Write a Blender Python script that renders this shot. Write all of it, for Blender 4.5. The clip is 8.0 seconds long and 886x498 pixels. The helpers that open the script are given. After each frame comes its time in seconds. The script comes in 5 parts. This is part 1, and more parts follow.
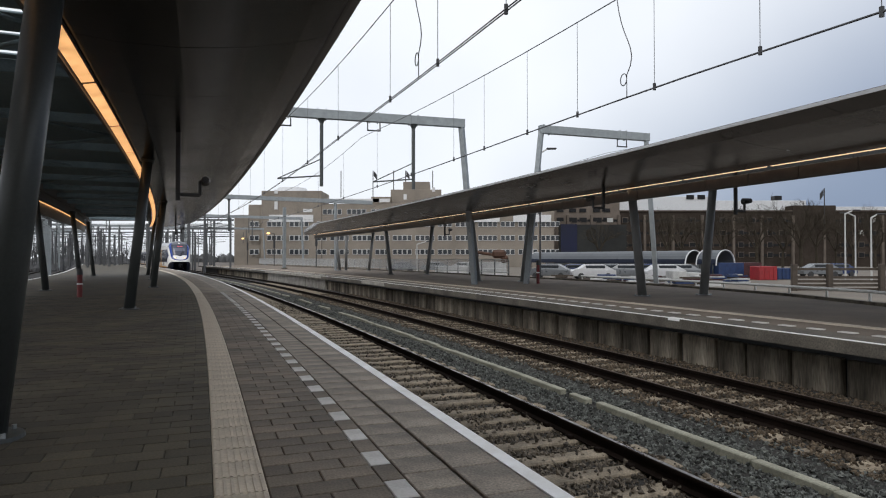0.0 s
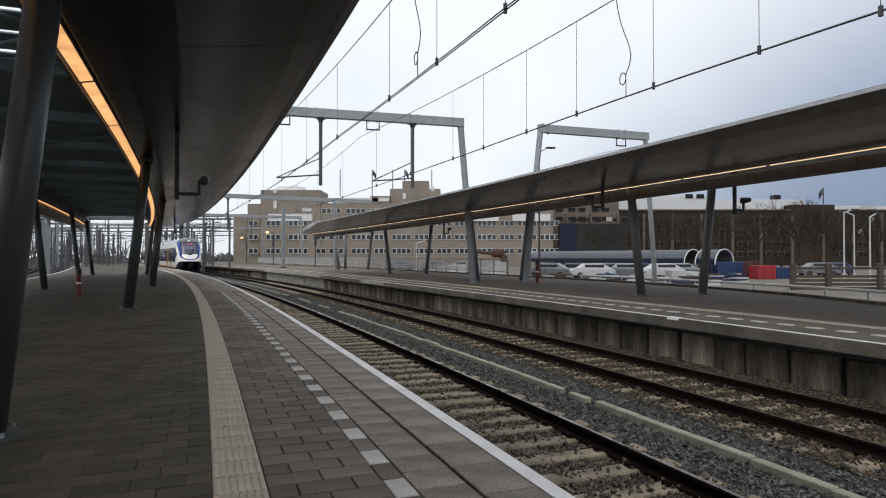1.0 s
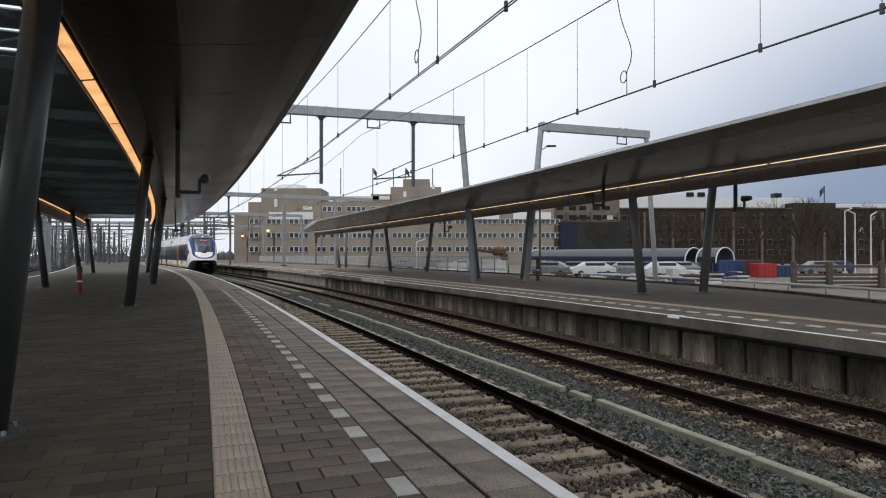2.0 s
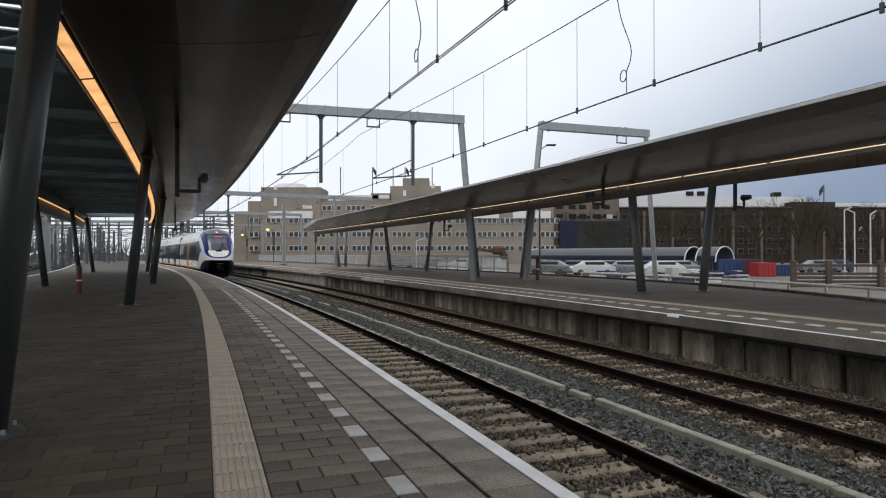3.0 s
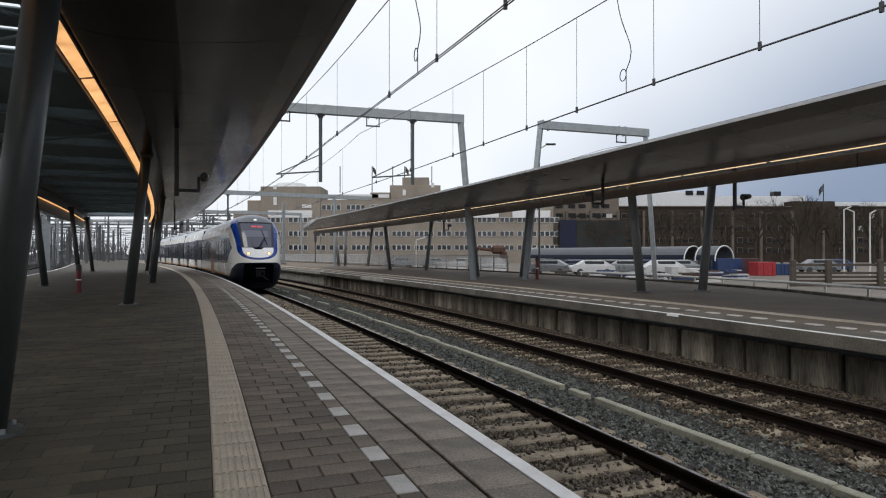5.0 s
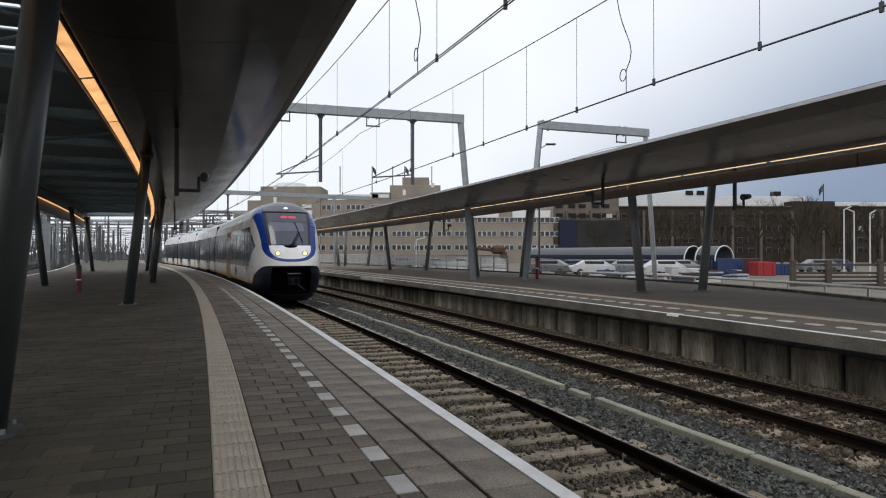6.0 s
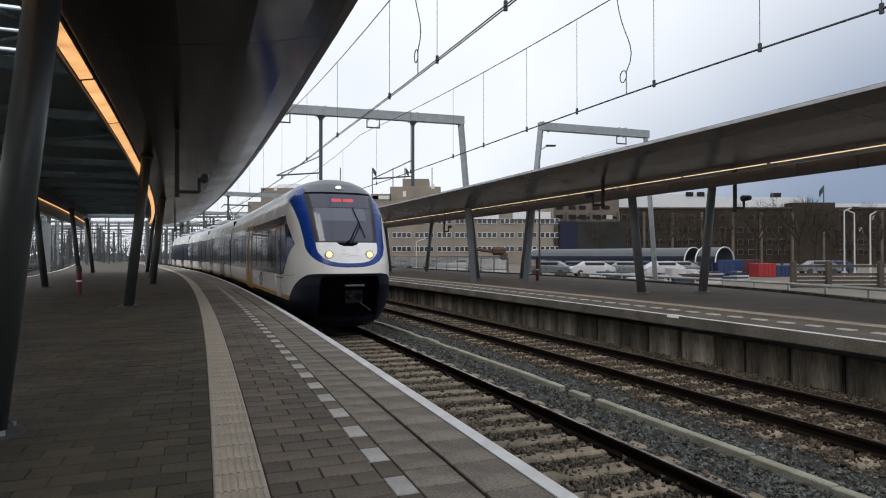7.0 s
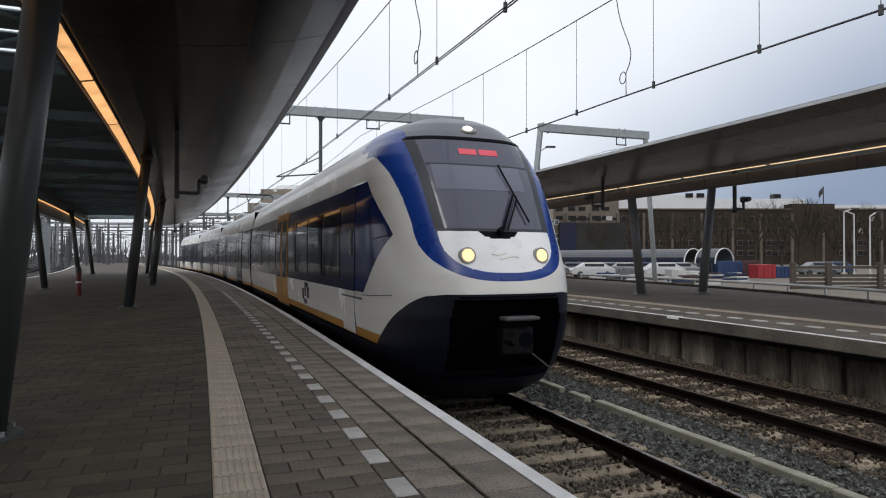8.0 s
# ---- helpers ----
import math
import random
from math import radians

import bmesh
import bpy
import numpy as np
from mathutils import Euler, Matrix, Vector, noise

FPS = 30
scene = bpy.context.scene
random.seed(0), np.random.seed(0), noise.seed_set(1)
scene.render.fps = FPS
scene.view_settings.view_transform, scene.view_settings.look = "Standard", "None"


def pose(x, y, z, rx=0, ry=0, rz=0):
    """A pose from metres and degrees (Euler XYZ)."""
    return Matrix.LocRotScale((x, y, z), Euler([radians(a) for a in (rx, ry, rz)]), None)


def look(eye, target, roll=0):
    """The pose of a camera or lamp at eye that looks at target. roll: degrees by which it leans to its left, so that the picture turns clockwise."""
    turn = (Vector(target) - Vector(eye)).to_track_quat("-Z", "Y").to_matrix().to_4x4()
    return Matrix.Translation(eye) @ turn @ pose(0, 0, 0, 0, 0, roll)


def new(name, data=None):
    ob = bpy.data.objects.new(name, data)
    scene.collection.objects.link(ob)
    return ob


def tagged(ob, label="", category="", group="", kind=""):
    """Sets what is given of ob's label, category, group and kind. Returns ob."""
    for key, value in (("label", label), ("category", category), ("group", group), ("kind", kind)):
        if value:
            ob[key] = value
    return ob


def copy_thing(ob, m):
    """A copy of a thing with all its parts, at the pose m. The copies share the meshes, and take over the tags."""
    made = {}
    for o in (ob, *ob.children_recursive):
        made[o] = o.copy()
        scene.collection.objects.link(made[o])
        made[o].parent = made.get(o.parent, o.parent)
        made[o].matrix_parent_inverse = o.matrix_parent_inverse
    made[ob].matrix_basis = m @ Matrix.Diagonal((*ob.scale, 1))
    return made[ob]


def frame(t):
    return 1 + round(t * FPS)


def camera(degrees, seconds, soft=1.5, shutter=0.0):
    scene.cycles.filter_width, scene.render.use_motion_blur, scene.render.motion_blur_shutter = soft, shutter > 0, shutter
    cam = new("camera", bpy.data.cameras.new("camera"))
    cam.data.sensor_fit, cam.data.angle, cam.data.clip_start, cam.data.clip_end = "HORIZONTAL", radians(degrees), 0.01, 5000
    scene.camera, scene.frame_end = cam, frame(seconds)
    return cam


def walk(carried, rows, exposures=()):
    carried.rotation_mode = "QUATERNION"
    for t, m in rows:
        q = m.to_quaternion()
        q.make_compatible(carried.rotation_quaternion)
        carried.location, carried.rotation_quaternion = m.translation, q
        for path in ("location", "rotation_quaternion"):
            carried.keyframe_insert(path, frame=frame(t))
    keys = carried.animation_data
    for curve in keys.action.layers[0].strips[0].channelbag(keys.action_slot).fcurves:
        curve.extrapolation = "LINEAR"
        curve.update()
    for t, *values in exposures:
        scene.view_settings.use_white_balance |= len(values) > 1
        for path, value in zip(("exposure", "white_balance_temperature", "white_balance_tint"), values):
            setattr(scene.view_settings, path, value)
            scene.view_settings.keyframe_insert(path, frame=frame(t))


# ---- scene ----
H_EYE = 1.327
PITCH = 0.808           # degrees of upward tilt at the start
EYE = (0.0, 0.0, H_EYE)
PX = 0.05103            # degrees in one step of tilt


def aim(down, right):
    return pose(0, 0, H_EYE, 90 + PITCH + down * PX, 0, right * PX)


cam = camera(69.85, 8.0, soft=1.1)
TILT = [(0.0, 0.0, 0.0), (0.5, -9.2, -0.4), (1.0, -1.5, -1.5), (1.5, -3.1, -0.2), (3.0, -6.3, -0.9), (3.5, -7.2, -1.1),
        (4.0, -1.5, -1.5), (4.5, -7.6, -1.5), (6.0, -7.6, -1.5), (6.5, -2.9, -1.3), (7.0, -5.2, -1.1), (7.5, -7.2, -1.3), (8.0, -3.1, -1.5)]
walk(cam, [(t, aim(d, r)) for t, d, r in TILT])

# ---- light ----
world = bpy.data.worlds.new("overcast")
scene.world = world
world.use_nodes = True
wn, wl = world.node_tree.nodes, world.node_tree.links
wn.clear()
w_out, w_bg = wn.new("ShaderNodeOutputWorld"), wn.new("ShaderNodeBackground")
w_sky, w_mix = wn.new("ShaderNodeTexSky"), wn.new("ShaderNodeMix")
w_sky.sky_type, w_sky.sun_disc = "NISHITA", False
w_sky.sun_elevation, w_sky.sun_rotation = radians(50), radians(194)
w_sky.air_density, w_sky.dust_density = 1.0, 3.0
w_co, w_no, w_ramp = wn.new("ShaderNodeTexCoord"), wn.new("ShaderNodeTexNoise"), wn.new("ShaderNodeValToRGB")
w_no.inputs["Scale"].default_value, w_no.inputs["Detail"].default_value = 1.6, 5
w_ramp.color_ramp.elements[0].position, w_ramp.color_ramp.elements[0].color = 0.3, (7.6, 8.0, 8.7, 1)
w_ramp.color_ramp.elements[1].position, w_ramp.color_ramp.elements[1].color = 0.7, (9.6, 9.9, 10.3, 1)
wl.new(w_co.outputs["Generated"], w_no.inputs["Vector"])
wl.new(w_no.outputs["Fac"], w_ramp.inputs["Fac"])
w_mix.data_type = "RGBA"
w_mix.inputs[0].default_value = 0.86
wl.new(w_sky.outputs["Color"], w_mix.inputs[6])
wl.new(w_ramp.outputs["Color"], w_mix.inputs[7])
w_rng, w_dim = wn.new("ShaderNodeMapRange"), wn.new("ShaderNodeMix")
w_dot = wn.new("ShaderNodeVectorMath")
w_dot.operation, w_dot.inputs[1].default_value = "DOT_PRODUCT", (0.70, 0.30, -0.65)
w_rng.interpolation_type = "SMOOTHSTEP"
w_rng.inputs["From Min"].default_value, w_rng.inputs["From Max"].default_value = 0.22, 0.60
wl.new(w_co.outputs["Generated"], w_dot.inputs[0])
wl.new(w_dot.outputs["Value"], w_rng.inputs["Value"])
w_dim.data_type, w_dim.blend_type = "RGBA", "MULTIPLY"
w_dim.inputs[7].default_value = (0.30, 0.36, 0.47, 1)     # a grey cloud bank low in the east
wl.new(w_rng.outputs["Result"], w_dim.inputs[0])
wl.new(w_mix.outputs[2], w_dim.inputs[6])
wl.new(w_dim.outputs[2], w_bg.inputs["Color"])
wl.new(w_bg.outputs["Background"], w_out.inputs["Surface"])
w_bg.inputs["Strength"].default_value = 0.115
sun = new("sun", bpy.data.lights.new("sun", "SUN"))
sun.data.energy, sun.data.angle, sun.data.color = 0.8, radians(30), (1.0, 0.97, 0.92)
sun.matrix_world = look((-10, -40, 50), (0, 0, 0))
scene.view_settings.exposure = 0.0


# ---- materials ----
def mat(name, base, rough=0.7, metal=0.0, vary=0.25, scale=3.0, grain=40.0, bump=0.15, tint=None, rand=0.0, spec=0.5, streak=(1, 1, 1), depth=0.004):
    m = bpy.data.materials.new(name)
    m.use_nodes = True
    n, l = m.node_tree.nodes, m.node_tree.links
    b = n["Principled BSDF"]
    b.inputs["Roughness"].default_value, b.inputs["Metallic"].default_value = rough, metal
    b.inputs["Specular IOR Level"].default_value = spec
    co, mp = n.new("ShaderNodeTexCoord"), n.new("ShaderNodeMapping")
    mp.inputs["Scale"].default_value = streak
    l.new(co.outputs["Object"], mp.inputs["Vector"])
    big, fine = n.new("ShaderNodeTexNoise"), n.new("ShaderNodeTexNoise")
    big.inputs["Scale"].default_value, big.inputs["Detail"].default_value, big.inputs["Roughness"].default_value = scale, 6, 0.6
    fine.inputs["Scale"].default_value, fine.inputs["Detail"].default_value = grain, 3
    l.new(mp.outputs["Vector"], big.inputs["Vector"])
    l.new(mp.outputs["Vector"], fine.inputs["Vector"])
    r = n.new("ShaderNodeValToRGB")
    dark = [c * (1 - vary) for c in base]
    lite = [min(1, c * (1 + vary)) for c in (tint or base)]
    r.color_ramp.elements[0].position, r.color_ramp.elements[0].color = 0.32, (*dark, 1)
    r.color_ramp.elements[1].position, r.color_ramp.elements[1].color = 0.68, (*lite, 1)
    l.new(big.outputs["Fac"], r.inputs["Fac"])
    mx = n.new("ShaderNodeMix")
    mx.data_type, mx.blend_type = "RGBA", "OVERLAY"
    mx.inputs[0].default_value = min(1, vary * 1.6)
    l.new(r.outputs["Color"], mx.inputs[6])
    l.new(fine.outputs["Fac"], mx.inputs[7])
    hs = n.new("ShaderNodeHueSaturation")
    l.new(mx.outputs[2], hs.inputs["Color"])
    if rand:
        oi, mr = n.new("ShaderNodeObjectInfo"), n.new("ShaderNodeMapRange")
        ge, ad, fr = n.new("ShaderNodeNewGeometry"), n.new("ShaderNodeMath"), n.new("ShaderNodeMath")
        ad.operation, fr.operation = "ADD", "FRACT"
        l.new(oi.outputs["Random"], ad.inputs[0])
        l.new(ge.outputs["Random Per Island"], ad.inputs[1])
        l.new(ad.outputs[0], fr.inputs[0])
        mr.inputs["To Min"].default_value, mr.inputs["To Max"].default_value = 1 - rand, 1 + rand
        l.new(fr.outputs[0], mr.inputs["Value"])
        l.new(mr.outputs["Result"], hs.inputs["Value"])
    l.new(hs.outputs["Color"], b.inputs["Base Color"])
    ro = n.new("ShaderNodeMapRange")
    ro.inputs["To Min"].default_value, ro.inputs["To Max"].default_value = max(0.02, rough - 0.12), min(1, rough + 0.12)
    l.new(big.outputs["Fac"], ro.inputs["Value"])
    l.new(ro.outputs["Result"], b.inputs["Roughness"])
    if bump:
        bp = n.new("ShaderNodeBump")
        bp.inputs["Strength"].default_value, bp.inputs["Distance"].default_value = bump, depth
        l.new(fine.outputs["Fac"], bp.inputs["Height"])
        l.new(bp.outputs["Normal"], b.inputs["Normal"])
    return m


def glow(name, color, strength, mottle=0.0):
    m = bpy.data.materials.new(name)
    m.use_nodes = True
    b = m.node_tree.nodes["Principled BSDF"]
    b.inputs["Base Color"].default_value = (*[min(1, c) for c in color], 1)
    b.inputs["Emission Color"].default_value = (*color, 1)
    b.inputs["Emission Strength"].default_value = strength
    if mottle:
        n, l = m.node_tree.nodes, m.node_tree.links
        co, no, mr = n.new("ShaderNodeTexCoord"), n.new("ShaderNodeTexNoise"), n.new("ShaderNodeMapRange")
        no.inputs["Scale"].default_value, no.inputs["Detail"].default_value = 3.5, 3
        mr.inputs["From Min"].default_value, mr.inputs["From Max"].default_value = 0.3, 0.7
        mr.inputs["To Min"].default_value, mr.inputs["To Max"].default_value = strength * (1 - mottle), strength * (1 + mottle)
        l.new(co.outputs["Object"], no.inputs["Vector"])
        l.new(no.outputs["Fac"], mr.inputs["Value"])
        l.new(mr.outputs["Result"], b.inputs["Emission Strength"])
    return m


def glass(name, tint=(0.03, 0.04, 0.05), rough=0.06, spec=0.6):
    m = bpy.data.materials.new(name)
    m.use_nodes = True
    b = m.node_tree.nodes["Principled BSDF"]
    b.inputs["Base Color"].default_value = (*tint, 1)
    b.inputs["Roughness"].default_value = rough
    b.inputs["Specular IOR Level"].default_value = spec
    return m


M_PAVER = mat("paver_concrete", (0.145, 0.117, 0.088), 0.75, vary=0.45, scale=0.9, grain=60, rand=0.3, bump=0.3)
# Canopy shade is put into this darker base; blotches and tint are grime.
M_PAVER_DARK = mat("grimy_shaded_paver_concrete", (0.055, 0.045, 0.031), 0.76, tint=(0.062, 0.052, 0.033), vary=0.45, scale=0.8, grain=60, rand=0.32, bump=0.3)
M_PAVER_EDGE = mat("edge_slab_concrete", (0.225, 0.188, 0.148), 0.7, vary=0.55, scale=1.8, grain=60, rand=0.16, bump=0.3)
M_PAVER_FAR = mat("grey_paver_concrete", (0.19, 0.156, 0.125), 0.85, spec=0.2, vary=0.2, scale=0.6, grain=30, bump=0.2)
M_JOINT = mat("joint_sand", (0.032, 0.029, 0.025), 0.9)
M_GUIDE = mat("guide_tile", (0.52, 0.455, 0.365), 0.75, vary=0.18, scale=2.0, rand=0.08)
M_DASH = mat("white_tile", (0.56, 0.54, 0.51), 0.7, vary=0.18, rand=0.08)
M_WHITE_LINE = mat("white_line_paint", (0.94, 0.915, 0.87), 0.6, vary=0.22, scale=2)
M_CONC = mat("concrete", (0.112, 0.096, 0.072), 0.85, vary=0.6, scale=2.2, streak=(1, 1, 0.18), rand=0.32)
M_CONC_DARK = mat("wet_concrete", (0.105, 0.092, 0.074), 0.8, vary=0.5, scale=0.9, rand=0.1)
M_SLEEPER = mat("sleeper_concrete", (0.235, 0.195, 0.142), 0.9, vary=0.45, scale=2.5, rand=0.15)
M_BALLAST = mat("ballast_stone", (0.088, 0.094, 0.09), 0.9, vary=0.3, scale=20, rand=0.8, tint=(0.09, 0.095, 0.085))
M_BALLAST_RUST = mat("rusty_ballast_stone", (0.088, 0.066, 0.044), 0.9, vary=0.3, scale=20, rand=0.65)
M_BED = mat("ballast_bed", (0.028, 0.026, 0.023), 0.95, vary=0.5, scale=9, grain=30, bump=0.8, depth=0.03)
M_BALLAST_WARM = mat("warm_ballast_stone", (0.12, 0.10, 0.076), 0.9, vary=0.3, scale=20, rand=0.65)
M_TROUGH = mat("mossy_trough_concrete", (0.29, 0.285, 0.225), 0.9, vary=0.3, scale=2)
M_RUST = mat("rusted_rail_steel", (0.012, 0.008, 0.006), 0.9, metal=0.0, spec=0.08, vary=0.3)
M_RAILTOP = mat("polished_rail_head", (0.62, 0.60, 0.60), 0.28, metal=1.0, vary=0.1, bump=0)
M_RAILTOP2 = mat("dull_rail_head", (0.11, 0.085, 0.07), 0.55, metal=0.5, vary=0.2, bump=0)
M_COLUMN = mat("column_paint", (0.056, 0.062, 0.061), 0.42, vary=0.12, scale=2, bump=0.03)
# Lighter copy for the opposite columns: the light on them is put into it.
M_COLUMN_FAR = mat("column_paint_lit", (0.16, 0.165, 0.165), 0.45, vary=0.12, scale=2, bump=0.03)
# One dark grey cladding; far sheen and near shade are put into two colours.
M_PANEL_FAR = mat("canopy_panel_lit", (0.13, 0.12, 0.113), 0.24, spec=0.8, metal=0.1, vary=0.16, scale=0.5, bump=0.0, streak=(1, 1, 0.4))
M_PANEL = mat("canopy_panel_shaded", (0.0065, 0.006, 0.0056), 0.2, spec=0.22, metal=0.0, vary=0.16, scale=0.5, bump=0.03, streak=(1, 1, 0.4))
M_FASCIA = mat("canopy_fascia", (0.13, 0.118, 0.112), 0.5, metal=0.1, vary=0.15, bump=0.03)
M_ROOF_EDGE = mat("canopy_edge_metal", (0.85, 0.86, 0.87), 0.4, metal=0.0, vary=0.1)
M_SLAT = mat("louvre_blade", (0.19, 0.25, 0.275), 0.5, metal=0.0, vary=0.15)
M_STEEL = mat("galvanised_steel", (0.30, 0.325, 0.335), 0.55, metal=0.3, vary=0.15)
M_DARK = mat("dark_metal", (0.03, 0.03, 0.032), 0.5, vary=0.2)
M_WIRE = mat("weathered_copper_wire", (0.10, 0.10, 0.105), 0.6, metal=0.4, vary=0.1, bump=0)
M_STRIP = glow("warm_light_diffuser", (1.0, 0.52, 0.21), 0.95, 0.28)
M_STRIP_FAR = glow("pale_warm_light_diffuser", (1.0, 0.66, 0.38), 1.1)
M_GROUND = mat("dirt_ground", (0.11, 0.093, 0.078), 0.95, vary=0.35, scale=0.15, grain=4)
M_BRICK = mat("brown_brick_facade", (0.245, 0.212, 0.175), 0.9, vary=0.15, scale=0.25, grain=5)


# ---- the line of the platform: s metres along the edge, l metres to its outer side ----
TH, OFF, S0, RAD = -0.3607, 1.934, 5.37, 526.6
S1 = 78.0               # past this the line runs straight again
UX, UY = math.sin(TH), math.cos(TH)


def at(s, l, z=0.0):
    if s <= S0:
        return Vector((s * UX + (OFF + l) * UY, s * UY - (OFF + l) * UX, z))
    if s > S1:
        a, b = at(S1 - 1, l, z), at(S1, l, z)
        return b + (b - a).normalized() * (s - S1)
    p = (s - S0) / RAD
    cx, cy = S0 * UX + (OFF - RAD) * UY, S0 * UY - (OFF - RAD) * UX
    k, c, d = RAD + l, math.cos(p), math.sin(p)
    return Vector((cx + k * (c * UY + d * UX), cy + k * (-c * UX + d * UY), z))


def heading(s):
    return math.degrees(-TH + (max(0, min(s, S1) - S0) / RAD))


def on_line(s, l, z=0.0):
    """A pose whose y runs along the line and whose x points to the outer side."""
    return Matrix.Translation(at(s, l, z)) @ pose(0, 0, 0, 0, 0, heading(s))


RAIL_Z = -0.794
TRACK_1, TRACK_2 = 1.773, 5.99
OPP = 7.76


# ---- builders ----
def mesh_of(bm, name, material, smooth=False):
    me = bpy.data.meshes.new(name)
    bm.normal_update()
    bm.to_mesh(me)
    bm.free()
    for m in (material if isinstance(material, (list, tuple)) else [material]):
        me.materials.append(m)
    if smooth:
        for p in me.polygons:
            p.use_smooth = True
    return me


def part(name, bm, material, parent=None, label="", m=None, smooth=False):
    ob = new(name, mesh_of(bm, name, material, smooth))
    if parent is not None:
        ob.parent = parent
    if m is not None:
        ob.matrix_basis = m
    if label:
        tagged(ob, label)
    return ob


def thing(name, label, category, group="", kind="", m=None):
    ob = new(name)
    ob.empty_display_size = 0.2
    if m is not None:
        ob.matrix_basis = m
    return tagged(ob, label, category, group, kind)


def box(bm, cx, cy, cz, sx, sy, sz, m=None, bevel=0.0, mi=0):
    mm = Matrix.Translation((cx, cy, cz)) @ Matrix.Diagonal((sx, sy, sz, 1))
    r = bmesh.ops.create_cube(bm, size=1, matrix=(m @ mm) if m is not None else mm)
    fs = {f for v in r["verts"] for f in v.link_faces}
    if bevel:
        es = {e for f in fs for e in f.edges}
        rb = bmesh.ops.bevel(bm, geom=list(es), offset=bevel, segments=1, affect="EDGES")
        fs = set(rb["faces"]) | {f for f in fs if f.is_valid}
    for f in fs:
        if f.is_valid:
            f.material_index = mi
    return fs


def tube(bm, a, b, r1, r2=None, n=10, mi=0, caps=True):
    a, b = Vector(a), Vector(b)
    q = (b - a).to_track_quat("Z", "Y").to_matrix().to_4x4()
    m = Matrix.Translation((a + b) / 2) @ q
    r = bmesh.ops.create_cone(bm, cap_ends=caps, segments=n, radius1=r1, radius2=r1 if r2 is None else r2, depth=(b - a).length, matrix=m)
    for f in {f for v in r["verts"] for f in v.link_faces}:
        f.material_index = mi


def sweep(bm, prof, ss, closed=True, mi=0, caps=True, taper=None, mids=None):
    """A profile of (l, z) carried along the line at the stations ss."""
    rings = []
    for s in ss:
        rings.append([bm.verts.new(at(s, *(taper(s, l, z) if taper else (l, z)))) for l, z in prof])
    n = len(prof)
    for r, q in zip(rings, rings[1:]):
        for i in range(n if closed else n - 1):
            j = (i + 1) % n
            f = bm.faces.new((r[i], r[j], q[j], q[i]))
            f.material_index = mids[i] if mids else mi
    if closed and caps:
        bm.faces.new(rings[0][::-1])
        bm.faces.new(rings[-1])


def steps(a, b, d):
    n = max(1, round((b - a) / d))
    return [a + (b - a) * i / n for i in range(n + 1)]


def rect(l0, l1, z0, z1):
    return [(l0, z0), (l0, z1), (l1, z1), (l1, z0)]


def curve(keys):
    xs, ys = [k[0] for k in keys], [k[1] for k in keys]
    return lambda z: float(np.interp(z, xs, ys))


# ---- ground and track bed ----
bm = bmesh.new()
bmesh.ops.create_grid(bm, x_segments=1, y_segments=1, size=2500, matrix=Matrix.Translation((0, 0, -1.45)))
tagged(part("ground", bm, M_GROUND), "flat bare earth ground of the railway yard", "ground", kind="structure")
bm = bmesh.new()
sweep(bm, [(-0.25, -1.4), (-0.25, -1.02), (3.0, -1.0), (3.3, -1.03), (4.3, -1.03), (4.7, -0.99), (8.1, -0.99), (8.1, -1.4)], steps(-25, 230, 5))
tagged(part("track_bed", bm, M_BED), "grey brown ballast bed under two tracks", "track bed", kind="structure")
bm = bmesh.new()
sweep(bm, [(-22, -1.4), (-22, -1.02), (-10.5, -1.02), (-10.5, -1.4)], steps(-25, 230, 5))
tagged(part("track_bed", bm, M_BED), "ballast bed of the tracks behind the platform", "track bed", kind="structure")

# ---- platforms ----
BACK = curve([(-25, 12.5), (0, 13.0), (12, 15.8), (16.2, 17.5), (21, 18.6), (28, 19.4), (120, 19.6)])
bm = bmesh.new()
sweep(bm, [(-10.4, -1.4), (-10.4, -0.02), (-0.01, -0.02), (-0.01, -0.24), (-0.3, -0.26), (-0.3, -1.4)], steps(-25, 150, 5))
near_platform = tagged(part("platform_near", bm, M_JOINT), "paved station platform with concrete edge and sand joints", "platform", kind="structure")
bm = bmesh.new()
sweep(bm, [(OPP + 0.66, -1.4), (OPP + 0.66, -0.012), (19.0, -0.012), (19.0, -1.4)], steps(-25, 118, 3), taper=lambda s, l, z: (BACK(s) if l > 15 else l, z))
opp_platform = tagged(part("platform_far", bm, M_PAVER_FAR), "dark paved station platform across the tracks", "platform", kind="structure")


def strip(name, parent, prof, a, b, material, label="", d=3.0):
    bm = bmesh.new()
    sweep(bm, prof, steps(a, b, d))
    return part(name, bm, material, parent, label)


strip("edge_beam", opp_platform, [(OPP, -0.22), (OPP, -0.012), (OPP + 0.012, 0.0), (OPP + 0.9, 0.0), (OPP + 0.9, -0.22)], -25, 118, M_CONC_DARK, "stained concrete edge beam")
M_CONC_NEW = mat("pale_new_concrete", (0.36, 0.335, 0.295), 0.8, vary=0.3, scale=1.5)
for a, b in ((32.3, 36.5), (46.3, 56.4), (56.5, 67.5)):
    strip("edge_beam", opp_platform, [(OPP - 0.006, -0.19), (OPP - 0.006, -0.01), (OPP + 0.008, 0.005), (OPP + 0.42, 0.005), (OPP + 0.42, -0.19)], a, b, M_CONC_NEW, "pale renewed concrete edge beam")
strip("repair_patch", opp_platform, rect(OPP - 0.01, OPP + 0.13, -0.05, 0.012), 11.0, 11.35, M_WHITE_LINE, "fresh white repair patch")
